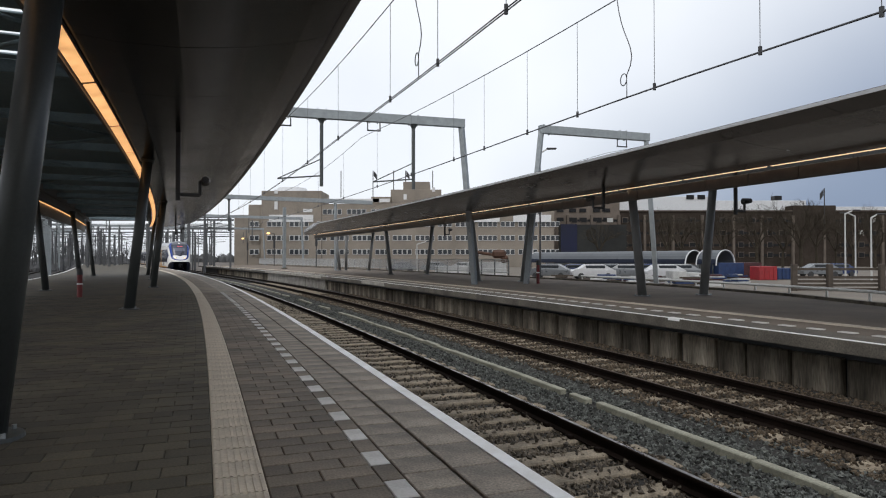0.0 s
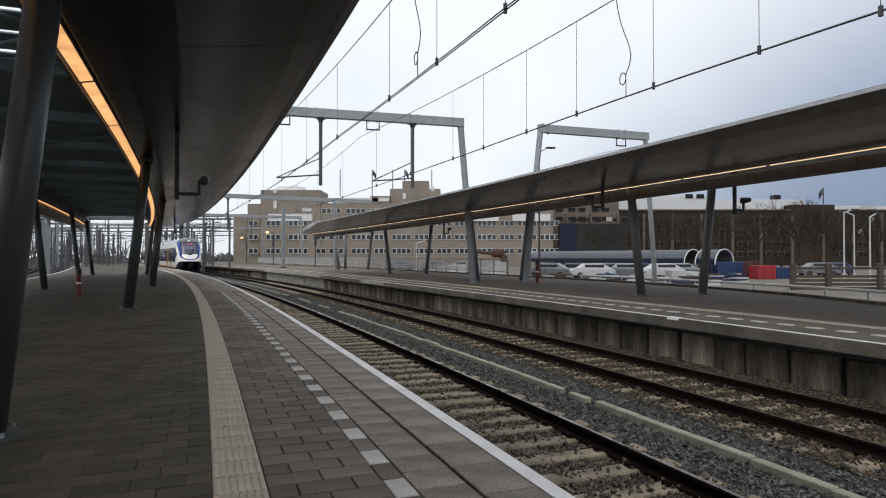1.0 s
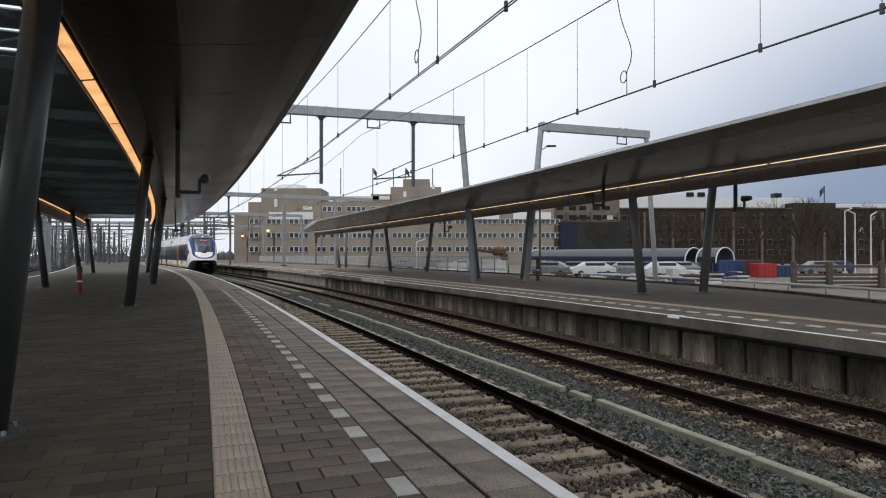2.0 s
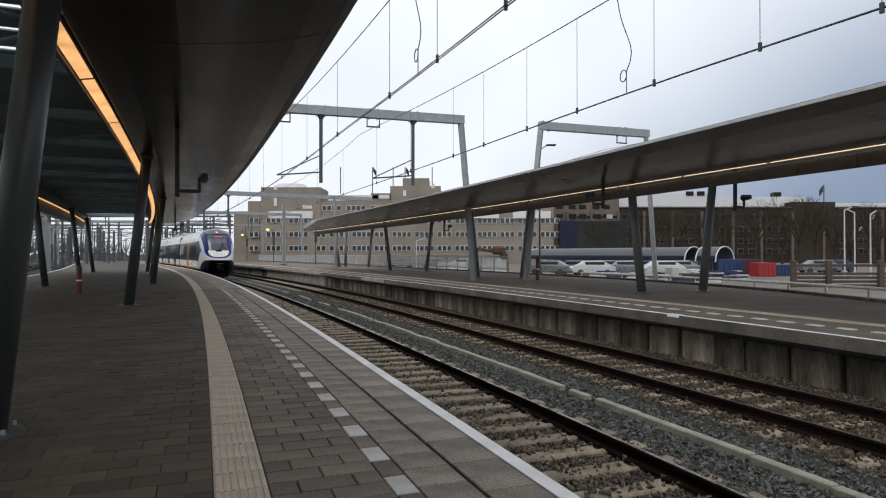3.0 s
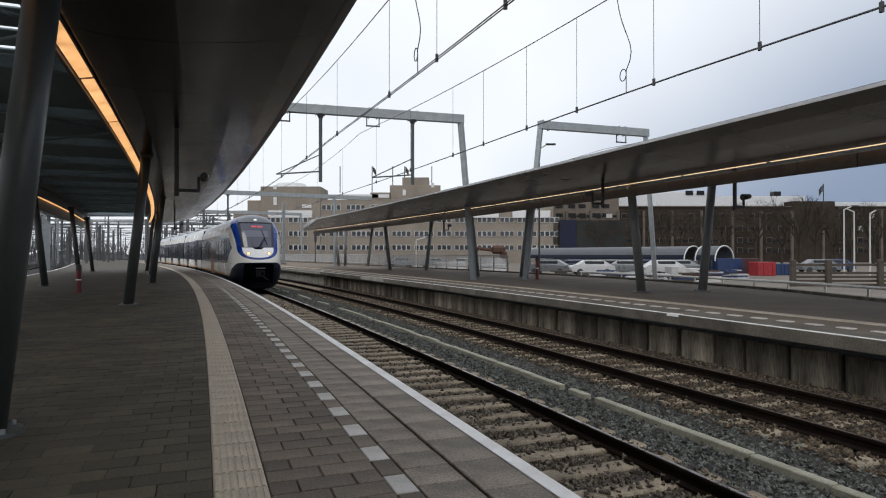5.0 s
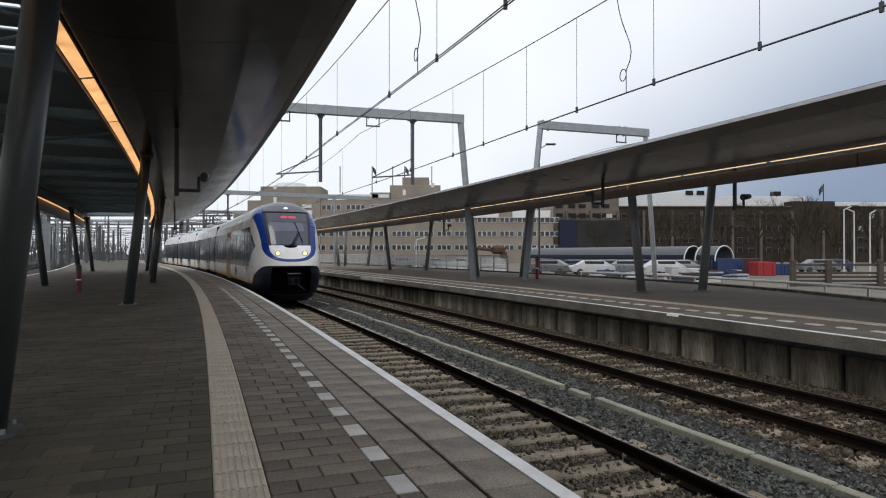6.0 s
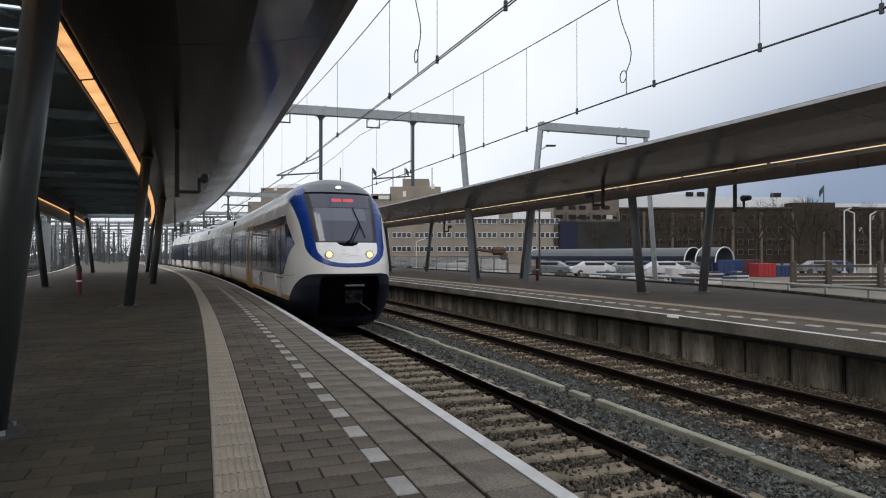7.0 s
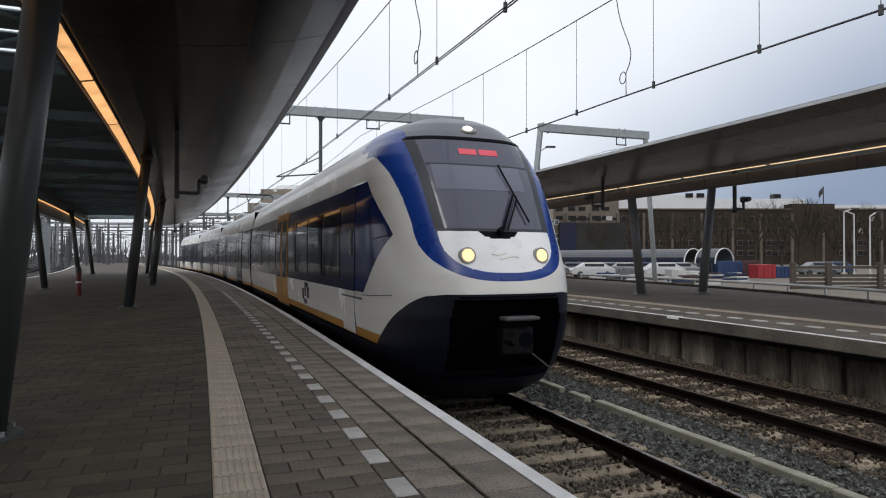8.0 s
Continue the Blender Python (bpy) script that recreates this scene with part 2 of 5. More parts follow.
for a, b in ((46.3, 49.4), (49.5, 52.2), (52.5, 67.5)):
    strip("wall_panel", opp_platform, rect(OPP + 0.30, OPP + 0.50, -1.05, -0.2), a, b, M_CONC_NEW, "pale renewed wall panel")
# Dark backing strip: the overhang's shade is put into its colour.
strip("recess", opp_platform, rect(OPP + 0.62, OPP + 0.66, -1.2, -0.2), -25, 118, M_DARK, "dark strip painting the shade under the edge beam")
strip("edge_line", opp_platform, rect(OPP + 0.01, OPP + 0.11, -0.002, 0.005), -25, 118, M_WHITE_LINE, "white painted edge line")
strip("guide_strip", opp_platform, rect(OPP + 2.05, OPP + 2.35, -0.012, 0.006), -25, 118, M_GUIDE, "pale ribbed guide tiles")
strip("edge_line", near_platform, [(-0.115, -0.02), (-0.115, 0.004), (-0.012, 0.006), (0.0, -0.006), (0.0, -0.05), (-0.115, -0.05)], -25, 150, M_WHITE_LINE, "white painted edge line")
strip("edge_line", near_platform, rect(-10.4, -10.28, -0.02, 0.004), -6, 150, M_WHITE_LINE, "white painted edge line")
# paving past the single slabs, one sheet each
for a, b in ((26, 150), (-25, 1.4)):
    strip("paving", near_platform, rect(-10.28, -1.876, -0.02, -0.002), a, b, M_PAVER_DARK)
    strip("paving", near_platform, rect(-1.58, -0.93, -0.02, -0.002), a, b, M_PAVER)
    strip("paving", near_platform, rect(-0.79, -0.115, -0.02, -0.002), a, b, M_PAVER_EDGE)
    strip("dash_line", near_platform, rect(-0.93, -0.79, -0.02, -0.001), a, b, M_PAVER_EDGE, "row of pale and dark tiles")
    strip("guide_strip", near_platform, rect(-1.876, -1.58, -0.02, 0.0), a, b, M_GUIDE, "pale ribbed guide tiles")

# Unseen wall added behind the eye to keep light off the near paving.
bm = bmesh.new()
box(bm, -5.9, 0, 1.88, 8.8, 0.25, 3.76, m=on_line(-4.2, 0))
tagged(part("wall_south", bm, M_CONC_DARK), "plain dark concrete wall added unseen behind the eye to block light", "wall", kind="structure")

# ---- rails ----
def rail(l, head, label):
    prof = [(-0.07, -0.16), (-0.07, -0.148), (-0.012, -0.125), (-0.012, -0.045), (-0.035, -0.035), (-0.035, -0.006), (-0.02, 0.0),
            (0.02, 0.0), (0.035, -0.006), (0.035, -0.035), (0.012, -0.045), (0.012, -0.125), (0.07, -0.148), (0.07, -0.16)]
    r = thing("rail", label, "rail", "rails")
    bm = bmesh.new()
    sweep(bm, [(l + x, RAIL_Z + z) for x, z in prof], steps(-25, 200, 2.5))
    part("rail_body", bm, M_RUST, r)
    bm = bmesh.new()
    sweep(bm, rect(l - 0.021, l + 0.021, RAIL_Z - 0.004, RAIL_Z + 0.003), steps(-25, 200, 2.5))
    part("running_surface", bm, head, r, "worn running surface")


for k in (-0.7525, 0.7525):
    rail(TRACK_1 + k, M_RAILTOP, "rusted steel rail with a polished head on concrete sleepers")
    rail(TRACK_2 + k, M_RAILTOP2, "brown rusted steel rail with a dull head")
    for far in (-12.2, -16.6):
        rail(far + k, M_RAILTOP2, "rusted steel rail behind the platform")


# ---- canopies ----
def canopy_wing(prof, s0, s1, label, clad, taper=None):
    bm = bmesh.new()
    cuts = steps(s0, s1, 2.56)
    wing = thing("canopy_wing", label, "canopy", kind="structure")
    for a, b in zip(cuts, cuts[1:]):
        bm = bmesh.new()
        sweep(bm, prof, [a + 0.008, (a + b) / 2, b - 0.008], taper=taper)
        part("panel", bm, clad, wing)
    return wing


# Wings run on unseen behind the eye to -25, added to block light.
NEAR_WING = [(-3.38, 3.92), (-2.9, 3.87), (-2.2, 3.88), (-1.4, 3.98), (-0.8, 4.12), (-0.33, 4.27), (-0.27, 4.30), (-0.27, 4.36), (-1.2, 4.5), (-3.38, 4.62)]
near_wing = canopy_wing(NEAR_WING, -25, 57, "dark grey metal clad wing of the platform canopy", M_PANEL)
strip("edge_trim", near_wing, [(-0.40, 4.245), (-0.36, 4.25), (-0.25, 4.29), (-0.24, 4.38), (-0.4, 4.40)], -25, 57, M_FASCIA, "dark folded edge trim")
LEFT_WING = [(-8.2 - 0.8 * (l + 3.38), z) for l, z in NEAR_WING[::-1]]
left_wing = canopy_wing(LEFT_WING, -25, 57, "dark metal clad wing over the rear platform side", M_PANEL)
OPP_WING = [(8.0, 3.955), (8.6, 3.86), (9.6, 3.76), (10.8, 3.69), (11.75, 3.70), (11.75, 4.5), (9.4, 4.35), (8.0, 4.03)]
NIP = lambda s, l, z: (max(l, 8.0 + max(0, s - 48) * 0.19 + (l - 8) * 0.05), z)
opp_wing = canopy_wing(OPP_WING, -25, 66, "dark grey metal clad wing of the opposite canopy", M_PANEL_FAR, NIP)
strip("edge_trim", opp_wing, [(7.98, 3.955), (7.96, 4.01), (8.1, 4.02), (8.1, 3.955)], -14, 48.5, M_ROOF_EDGE, "pale metal edge trim")
opp_back = canopy_wing([(15.95, 4.02), (17.5, 4.2), (19.4, 4.55), (19.4, 4.65), (17.5, 4.75), (15.95, 4.8)], -25, 66, "metal clad rear wing of the opposite canopy", M_PANEL_FAR)
for a in steps(-24.5, 64, 1.5)[:-1]:
    strip("fascia_panel", opp_wing, [(11.97, 3.30), (11.95, 3.34), (11.95, 3.62), (12.05, 3.64), (12.05, 3.30)], a + 0.012, a + 1.488, M_FASCIA)
strip("fascia", near_wing, rect(-3.64, -3.59, 3.80, 4.72), -25, 57, M_FASCIA, "dark inner fascia")
strip("fascia", left_wing, rect(-8.2, -8.12, 3.34, 4.85), -25, 57, M_FASCIA, "dark inner fascia")


def light_strip(l, z, width, s0, s1, n, tilt, lit=M_STRIP):
    for a, b in zip(steps(s0, s1, n), steps(s0, s1, n)[1:]):
        light = thing("strip_light", "glowing warm strip light set in the canopy edge", "light", "canopy strip lights")
        bm = bmesh.new()
        sweep(bm, [(l, z + 0.02), (l, z + 0.10), (l + width, z + 0.10 + tilt), (l + width, z + 0.02 + tilt)], [a + 0.01, (a + b) / 2, b - 0.01])
        part("housing", bm, M_DARK, light)
        bm = bmesh.new()
        sweep(bm, [(l + 0.012, z), (l + 0.012, z + 0.018), (l + width - 0.012, z + 0.018 + tilt), (l + width - 0.012, z + tilt)], [a + 0.08, (a + b) / 2, b - 0.08])
        part("diffuser", bm, lit, light, "warm glowing diffuser")


light_strip(-3.57, 3.83, 0.185, 0.6, 56, 3.2, 0.03)
light_strip(-8.1, 3.83, 0.12, 2, 56, 2.57, 0.0)
light_strip(11.80, 3.70, 0.10, -6, 64, 3.0, 0.0, M_STRIP_FAR)

# louvred roof between the wings of the near canopy
louvre = thing("louvre_roof", "grey blue louvre blades over steel beams between the canopy wings", "roof", kind="structure")
blade_bm = bmesh.new()
box(blade_bm, 0, 0, 0, 4.3, 0.52, 0.035, bevel=0.01)
blade_mesh = mesh_of(blade_bm, "blade", M_SLAT)
for i, s in enumerate(steps(1.0, 56.5, 0.46)):
    if s < 12.8:
        continue
    b = new("blade", blade_mesh)
    b.parent = louvre
    b.matrix_basis = on_line(s, -5.85, 4.75) @ pose(0, 0, 0, -9)
wide_bm = bmesh.new()
box(wide_bm, 0, 0, 0, 4.3, 0.78, 0.035, bevel=0.01)
wide_mesh = mesh_of(wide_bm, "blade", M_SLAT)
# Blades behind the eye are unseen, added to keep sky light out.
for k in range(36):
    b = new("blade", wide_mesh)
    b.parent = louvre
    b.matrix_basis = on_line(11.85 - 1.05 * k, -5.85, 4.75) @ pose(0, 0, 0, -2)
for s in steps(-24.6, 57.4, 4.1):
    bm = bmesh.new()
    box(bm, 0, 0, 0, 4.4, 0.12, 0.22, bevel=0.01)
    part("beam", bm, M_SLAT, louvre, m=on_line(s, -5.85, 4.48))
for i, s in enumerate(steps(2, 51, 4.1)):
    bm = bmesh.new()
    k = 1 if i % 2 else -1
    tube(bm, at(s, -5.85 - k * 2.0, 4.45), at(s + 4.1, -5.85 + k * 2.0, 4.45), 0.04, n=8)
    part("brace", bm, M_SLAT, louvre)
for s in steps(-24.5, 53.5, 0.55):
    b = new("blade", blade_mesh)
    b.parent = louvre
    b.matrix_basis = on_line(s, 13.85, 4.55) @ pose(0, 0, 0, 20)


strip("edge_beam", louvre, rect(-8.0, -7.86, 4.3, 5.0), -25, 57, M_FASCIA)
strip("edge_beam", louvre, rect(-3.78, -3.65, 4.3, 5.0), -25, 57, M_FASCIA)


def column(name, s, l, lean, height, label, rad=0.125, paint=M_COLUMN):
    c = thing(name, label, "column", "canopy columns", m=on_line(s, l))
    bm = bmesh.new()
    tube(bm, (0, 0, 0.02), (lean, 0, height), rad, rad * 0.95, 24)
    part("shaft", bm, paint, c, smooth=True)
    bm = bmesh.new()
    bmesh.ops.create_cone(bm, cap_ends=True, segments=24, radius1=rad * 1.9, radius2=rad * 1.85, depth=0.03, matrix=Matrix.Translation((0, 0, 0.012)))
    plate = part("base_plate", bm, paint, c)
    for k in range(4):
        bm = bmesh.new()
        a = radians(45 + 90 * k)
        tube(bm, (math.cos(a) * rad * 1.55, math.sin(a) * rad * 1.55, 0.02), (math.cos(a) * rad * 1.55, math.sin(a) * rad * 1.55, 0.06), 0.018, n=6)
        part("bolt", bm, M_STEEL, plate)
    bm = bmesh.new()
    tube(bm, (lean * 0.97, 0, height * 0.97), (lean * 1.02, 0, height * 1.02), rad * 1.25, rad * 1.25, 24)
    part("collar", bm, paint, c)
    return c


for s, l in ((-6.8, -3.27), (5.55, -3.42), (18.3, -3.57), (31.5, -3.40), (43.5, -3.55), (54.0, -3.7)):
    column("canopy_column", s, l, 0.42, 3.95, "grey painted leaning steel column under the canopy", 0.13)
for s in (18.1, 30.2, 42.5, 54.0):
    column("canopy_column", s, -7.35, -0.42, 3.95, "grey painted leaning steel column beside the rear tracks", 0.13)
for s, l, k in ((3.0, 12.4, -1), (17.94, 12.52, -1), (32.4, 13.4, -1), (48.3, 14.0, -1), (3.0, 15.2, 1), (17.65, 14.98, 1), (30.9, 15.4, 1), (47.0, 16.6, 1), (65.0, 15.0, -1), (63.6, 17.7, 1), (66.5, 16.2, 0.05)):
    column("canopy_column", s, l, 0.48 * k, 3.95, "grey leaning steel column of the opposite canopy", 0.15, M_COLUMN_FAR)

# ---- overhead line ----
def wire(name, l, zf, s0, s1, rad, label):
    cu = bpy.data.curves.new(name, "CURVE")
    cu.dimensions, cu.bevel_depth, cu.bevel_resolution = "3D", rad, 1
    sp = cu.splines.new("POLY")
    pts = steps(s0, s1, 2.0)
    sp.points.add(len(pts) - 1)
    for p, s in zip(sp.points, pts):
        p.co = (*at(s, l if not callable(l) else l(s), zf(s)), 1)
    cu.materials.append(M_WIRE)
    return tagged(new(name, cu), label, "wire", "overhead wires")


SPAN = (-22.0, 30.4, 66.0, 100.0, 140.0, 180.0)


def sag(low, high, s):
    for a, b in zip(SPAN, SPAN[1:]):
        if a <= s <= b:
            k = (s - a) / (b - a) * 2 - 1
            return low + (high - low) * k * k
    return high


MESS_1 = lambda s: sag(6.59, 7.43, s)
MESS_2 = lambda s: sag(6.58, 7.34, s)
CONT_1 = curve([(-15, 4.52), (7.4, 4.58), (11, 4.625), (17.7, 4.72), (30, 4.68), (66, 4.68)])
CONT_2 = curve([(-15, 4.36), (5.4, 4.39), (7.3, 4.47), (9.7, 4.53), (14.4, 4.57), (30, 4.6), (66, 4.58)])
wire("contact_wire", TRACK_1 - 0.022, CONT_1, -15, 180, 0.010, "grooved copper contact wire over the track")
wire("contact_wire", TRACK_1 + 0.022, CONT_1, -15, 180, 0.010, "grooved copper contact wire over the track")
wire("contact_wire", TRACK_2, CONT_2, -15, 180, 0.016, "grooved copper contact wire over the track")
wire("catenary_wire", TRACK_1, MESS_1, -15, 180, 0.012, "stranded catenary wire above the contact wire")
wire("catenary_wire", TRACK_2, MESS_2, -15, 180, 0.012, "stranded catenary wire above the contact wire")
wire("feeder_wire", 20.4, lambda s: sag(6.9, 7.4, s), 8, 100, 0.012, "thin feeder wire above the opposite canopy")


def dropper(s, l, z0, z1):
    d = thing("dropper_wire", "thin dropper wire with clamps on the overhead line", "wire", "dropper wires")
    bm = bmesh.new()
    tube(bm, at(s, l, z0), at(s, l, z1), 0.006, n=5)
    part("strand", bm, M_WIRE, d)
    bm = bmesh.new()
    tube(bm, at(s, l, z0 - 0.05), at(s, l, z0 + 0.08), 0.03, n=6)
    part("clamp", bm, M_DARK, d)


for s in (3.4, 5.3, 7.46, 10.01, 12.81, 17.84, 22.6, 28.26, 34, 39.5, 45, 51, 57, 63, 70, 78, 86):
    dropper(s, TRACK_1, CONT_1(s), MESS_1(s))
for s in (4.2, 5.45, 7.28, 9.66, 12.21, 14.49, 17.05, 19.34, 23.5, 28, 34, 40, 46, 53, 60, 70, 80):
    dropper(s, TRACK_2, CONT_2(s), MESS_2(s))
for l, s, z, ztop, k in ((TRACK_1, 11.0, CONT_1(11), MESS_1(10.2), 1), (TRACK_2, 10.47, CONT_2(10.5), MESS_2(10.2), 1)):
    cu = bpy.data.curves.new("jumper_wire", "CURVE")
    cu.dimensions, cu.bevel_depth = "3D", 0.010
    sp = cu.splines.new("POLY")
    pts = [at(s + 0.30 * (1 - q) - 0.22 * math.sin(3.14 * q ** 2.5), l, z + 0.45 + (ztop - z - 0.45) * (1 - q)) for q in [i / 10 for i in range(11)]]
    pts += [at(s + 0.10 * math.cos(a) + 0.1, l, z + 0.38 + 0.12 * math.sin(a)) for a in [radians(d) for d in range(180, -200, -30)]]
    pts += [at(s, l, z)]
    sp.points.add(len(pts) - 1)
    for p, c in zip(sp.points, pts):
        p.co = (*c, 1)
    cu.materials.append(M_WIRE)
    tagged(new("jumper_wire", cu), "looped jumper wire hanging to the contact wire", "wire", "overhead wires")


line_at = at


def beam_between(bm, a, b, w, h):
    a, b = Vector(a), Vector(b)
    d = b - a
    m = Matrix.Translation((a + b) / 2) @ pose(0, 0, 0, 0, 0, math.degrees(math.atan2(d.y, d.x)))
    box(bm, 0, 0, 0, d.length, w, h, m=m, bevel=0.01)


def gantry(s, la, lb, z, legs, hangers, boxes, label, skew=0.0):
    def at(q, l, zz):
        return line_at(q - skew * (l - 2.7), l, zz)

    g = thing("catenary_gantry", label, "gantry", "catenary gantries")
    bm = bmesh.new()
    beam_between(bm, at(s, la, z), at(s, lb, z), 0.3, 0.42)
    beam = part("beam", bm, M_STEEL, g)
    for l0, l1 in legs:
        bm = bmesh.new()
        tube(bm, at(s, l1, -1.0), at(s, l0, z - 0.15), 0.17, 0.17, 4)
        part("leg", bm, M_STEEL, g)
    for l in hangers:
        bm = bmesh.new()
        tube(bm, at(s, l, z - 0.2), at(s, l, z - 3.4), 0.085, n=10)
        tube(bm, at(s, l, z - 0.2), at(s, l, z - 0.42), 0.2, 0.085, 10)
        h = part("hanger", bm, M_COLUMN, g, "dark steel drop tube")
        bm = bmesh.new()
        tube(bm, at(s, l, z - 2.9), at(s, l - 2.0, z - 3.1), 0.035, n=8)
        tube(bm, at(s, l, z - 2.1), at(s, l - 2.0, z - 3.1), 0.025, n=8)
        part("cantilever", bm, M_COLUMN, h)
    for l in hangers + boxes + [la + 0.4]:
        for o in (-0.2, 0.2):
            bm = bmesh.new()
            p, q = at(s, l + o - 0.02, z), at(s, l + o + 0.02, z)
            beam_between(bm, p, q, 0.34, 0.52)
            part("clamp", bm, M_STEEL, beam)
    for l in boxes:
        bm = bmesh.new()
        for k in (-0.3, 0.3):
            tube(bm, at(s, l + k, z - 0.2), at(s, l + k, z - 0.62), 0.03, n=6)
        beam_between(bm, at(s, l - 0.33, z - 0.62), at(s, l + 0.33, z - 0.62), 0.08, 0.06)
        part("bracket", bm, M_DARK, beam)
    return g


gantry(29.9, -12.0, 10.87, 8.1, [(10.72, 11.5), (-11.9, -12.6)], [3.81, 8.25, -8.6], [6.29, 2.1], "galvanised steel portal gantry spanning both tracks", 0.11)
gantry(29.5, 15.1, 21.96, 8.1, [(15.2, 14.2), (21.8, 22.5)], [], [20.2], "short galvanised steel portal behind the far platform", 0.064)
gantry(66.0, -34, 19.0, 7.4, [(14.8, 14.9), (-33.8, -34.3)], [3.9, -8.5, -14.5, -22.5], [], "galvanised steel portal gantry over the yard tracks")
gantry(100.0, -48, 21.0, 7.6, [(20.8, 21.2), (-47.8, -48.3)], [3.9, -8.5, -14.5, -22.5, -31.0], [], "galvanised steel portal gantry over the yard tracks")
for s in (118.0, 165.0, 190.0):
    gantry(s, -70, -9.0, 7.4, [(-9.2, -9.0), (-69.8, -70.2)], [-14.5, -22.5, -31.0, -40.0, -50.0, -60.0], [], "galvanised steel portal gantry across the yard")
gantry(140.0, -40, 24, 7.6, [(23.8, 24.3), (-39.8, -40.3)], [3.9, -8.5, -14.5, -22, -30], [], "galvanised steel portal gantry over the yard tracks")


def mast(s, l, top, rad, label, base=0.0):
    m = thing("catenary_mast", label, "mast", "masts", m=on_line(s, l, base))
    bm = bmesh.new()
    for k in (-1, 1):
        box(bm, k * rad, 0, (top - base) / 2, 0.05, rad * 2, top - base)
    box(bm, 0, 0, (top - base) / 2, rad * 1.9, 0.04, top - base)
    part("pole", bm, M_STEEL, m)
    bm = bmesh.new()
    box(bm, 0, 0, 0.06, rad * 4, rad * 4, 0.12, bevel=0.02)
    part("foot", bm, M_CONC, m)
    return m


mast(79.1, 12.7, 7.6, 0.16, "tall grey steel mast standing on the far platform")
for i in range(22):
    mast(58 + 9 * (i % 6), -12.9 - 4.6 * (i // 6) - 0.7 * (i % 4), 5.2 + (i * 5 % 4) * 0.6, 0.11, "grey steel mast beside the rear tracks", -1.2)
for i in range(54):
    mast(72 + 17 * (i % 8) + 5 * (i // 8), -18 - 6.5 * (i // 8) - 1.3 * (i % 5), 5.5 + (i * 7 % 6) * 0.5, 0.12, "grey steel catenary mast across the yard", -1.2)
for i in range(26):
    s, l = 70 + 11 * (i % 9) + 3 * (i // 9), -13.9 - 7.2 * (i // 9) - 0.9 * (i % 3)
    mast(s, l, 6.5 + (i * 7 % 5) * 0.5, 0.13, "grey steel catenary mast in the railway yard", -1.2)
for i, (s, l) in enumerate(((150, 9.3), (165, 12.5), (185, 9.5), (205, 13.0))):
    mast(s, l, 7.5, 0.15, "grey steel catenary mast beyond the platform end", -1.2)
for l in (-12.2, -16.6, -20.4, -24.8, -29):
    wire("contact_wire", l, lambda s: 4.6, 20, 230, 0.02, "contact wire over the yard tracks")
    wire("catenary_wire", l, lambda s: sag(6.3, 7.1, min(s, 179)), 20, 230, 0.018, "catenary wire over the yard tracks")


M_STEEL_FAR = mat("weathered_mast_steel", (0.085, 0.088, 0.092), 0.7, vary=0.25, scale=0.5)
# masts and portals of the yard beyond the rear platform
rnd = random.Random(41)
for i in range(100):
    d, k = rnd.uniform(85, 230), rnd.uniform(-0.66, -0.36)
    m = thing("catenary_mast", "grey steel mast far out in the railway yard", "mast", "masts", m=pose(k * d, d, -1.4))
    hgt, rad = rnd.uniform(6.5, 10.5), rnd.uniform(0.09, 0.16)
    bm = bmesh.new()
    box(bm, 0, 0, hgt / 2, rad * 2, rad * 2, hgt)
    part("pole", bm, M_STEEL_FAR, m)
    bm = bmesh.new()
    for z in (hgt * 0.72, hgt * 0.84):
        tube(bm, (0, 0, z), (2.4 * (1 if i % 2 else -1), 0, z + 0.15), 0.05, n=5)
    part("cantilever", bm, M_STEEL_FAR, m)
for d, z in ((88, 6.6), (104, 8.0), (122, 6.9), (150, 7.4), (171, 10.2), (214, 11.0), (236, 9.4)):
    g = thing("catenary_gantry", "far steel portal across the yard tracks", "gantry", "catenary gantries")
    bm = bmesh.new()
    box(bm, -0.5 * d, d, z, 0.34 * d, 0.22, 0.24)
    box(bm, -0.5 * d, d, z - 1.1, 0.34 * d, 0.06, 0.06)
    part("beam", bm, M_STEEL_FAR, g)
    for k in (-0.66, -0.56, -0.48, -0.4, -0.335):
        bm = bmesh.new()
        box(bm, k * d, d, (z - 1.4) / 2, 0.22, 0.22, z + 1.4)
        part("leg", bm, M_STEEL_FAR, g)
        bm = bmesh.new()
        tube(bm, (k * d + 3, d, z), (k * d + 3, d, z - 2.6), 0.07, n=6)
        part("hanger", bm, M_STEEL_FAR, g)


def platform_lamp(x, y, height, label):
    p = thing("platform_lamp", label, "lamp", "platform lamps", m=pose(x, y, 0))
    bm = bmesh.new()
    tube(bm, (0, 0, 0), (0, 0, height), 0.08, 0.06, 10)
    part("pole", bm, M_DARK, p)
    bm = bmesh.new()
    tube(bm, (0, 0, height * 0.55), (0, 0, height * 0.85), 0.17, 0.17, 10)
    part("loudspeaker", bm, M_DARK, p)
    bm = bmesh.new()
    tube(bm, (0, 0, height), (-0.9, 0, height + 0.08), 0.035, n=6)
    part("arm", bm, M_DARK, p)
    bm = bmesh.new()
    bmesh.ops.create_uvsphere(bm, u_segments=12, v_segments=8, radius=0.24, matrix=Matrix.Translation((-1.0, 0, height + 0.05)) @ Matrix.Diagonal((1.2, 1, 0.7, 1)))
    part("lamp_head", bm, M_LAMP_ORANGE, p, "glowing orange lamp head")


M_LAMP_ORANGE = glow("sodium_lamp_glow", (1.0, 0.62, 0.25), 1.6)
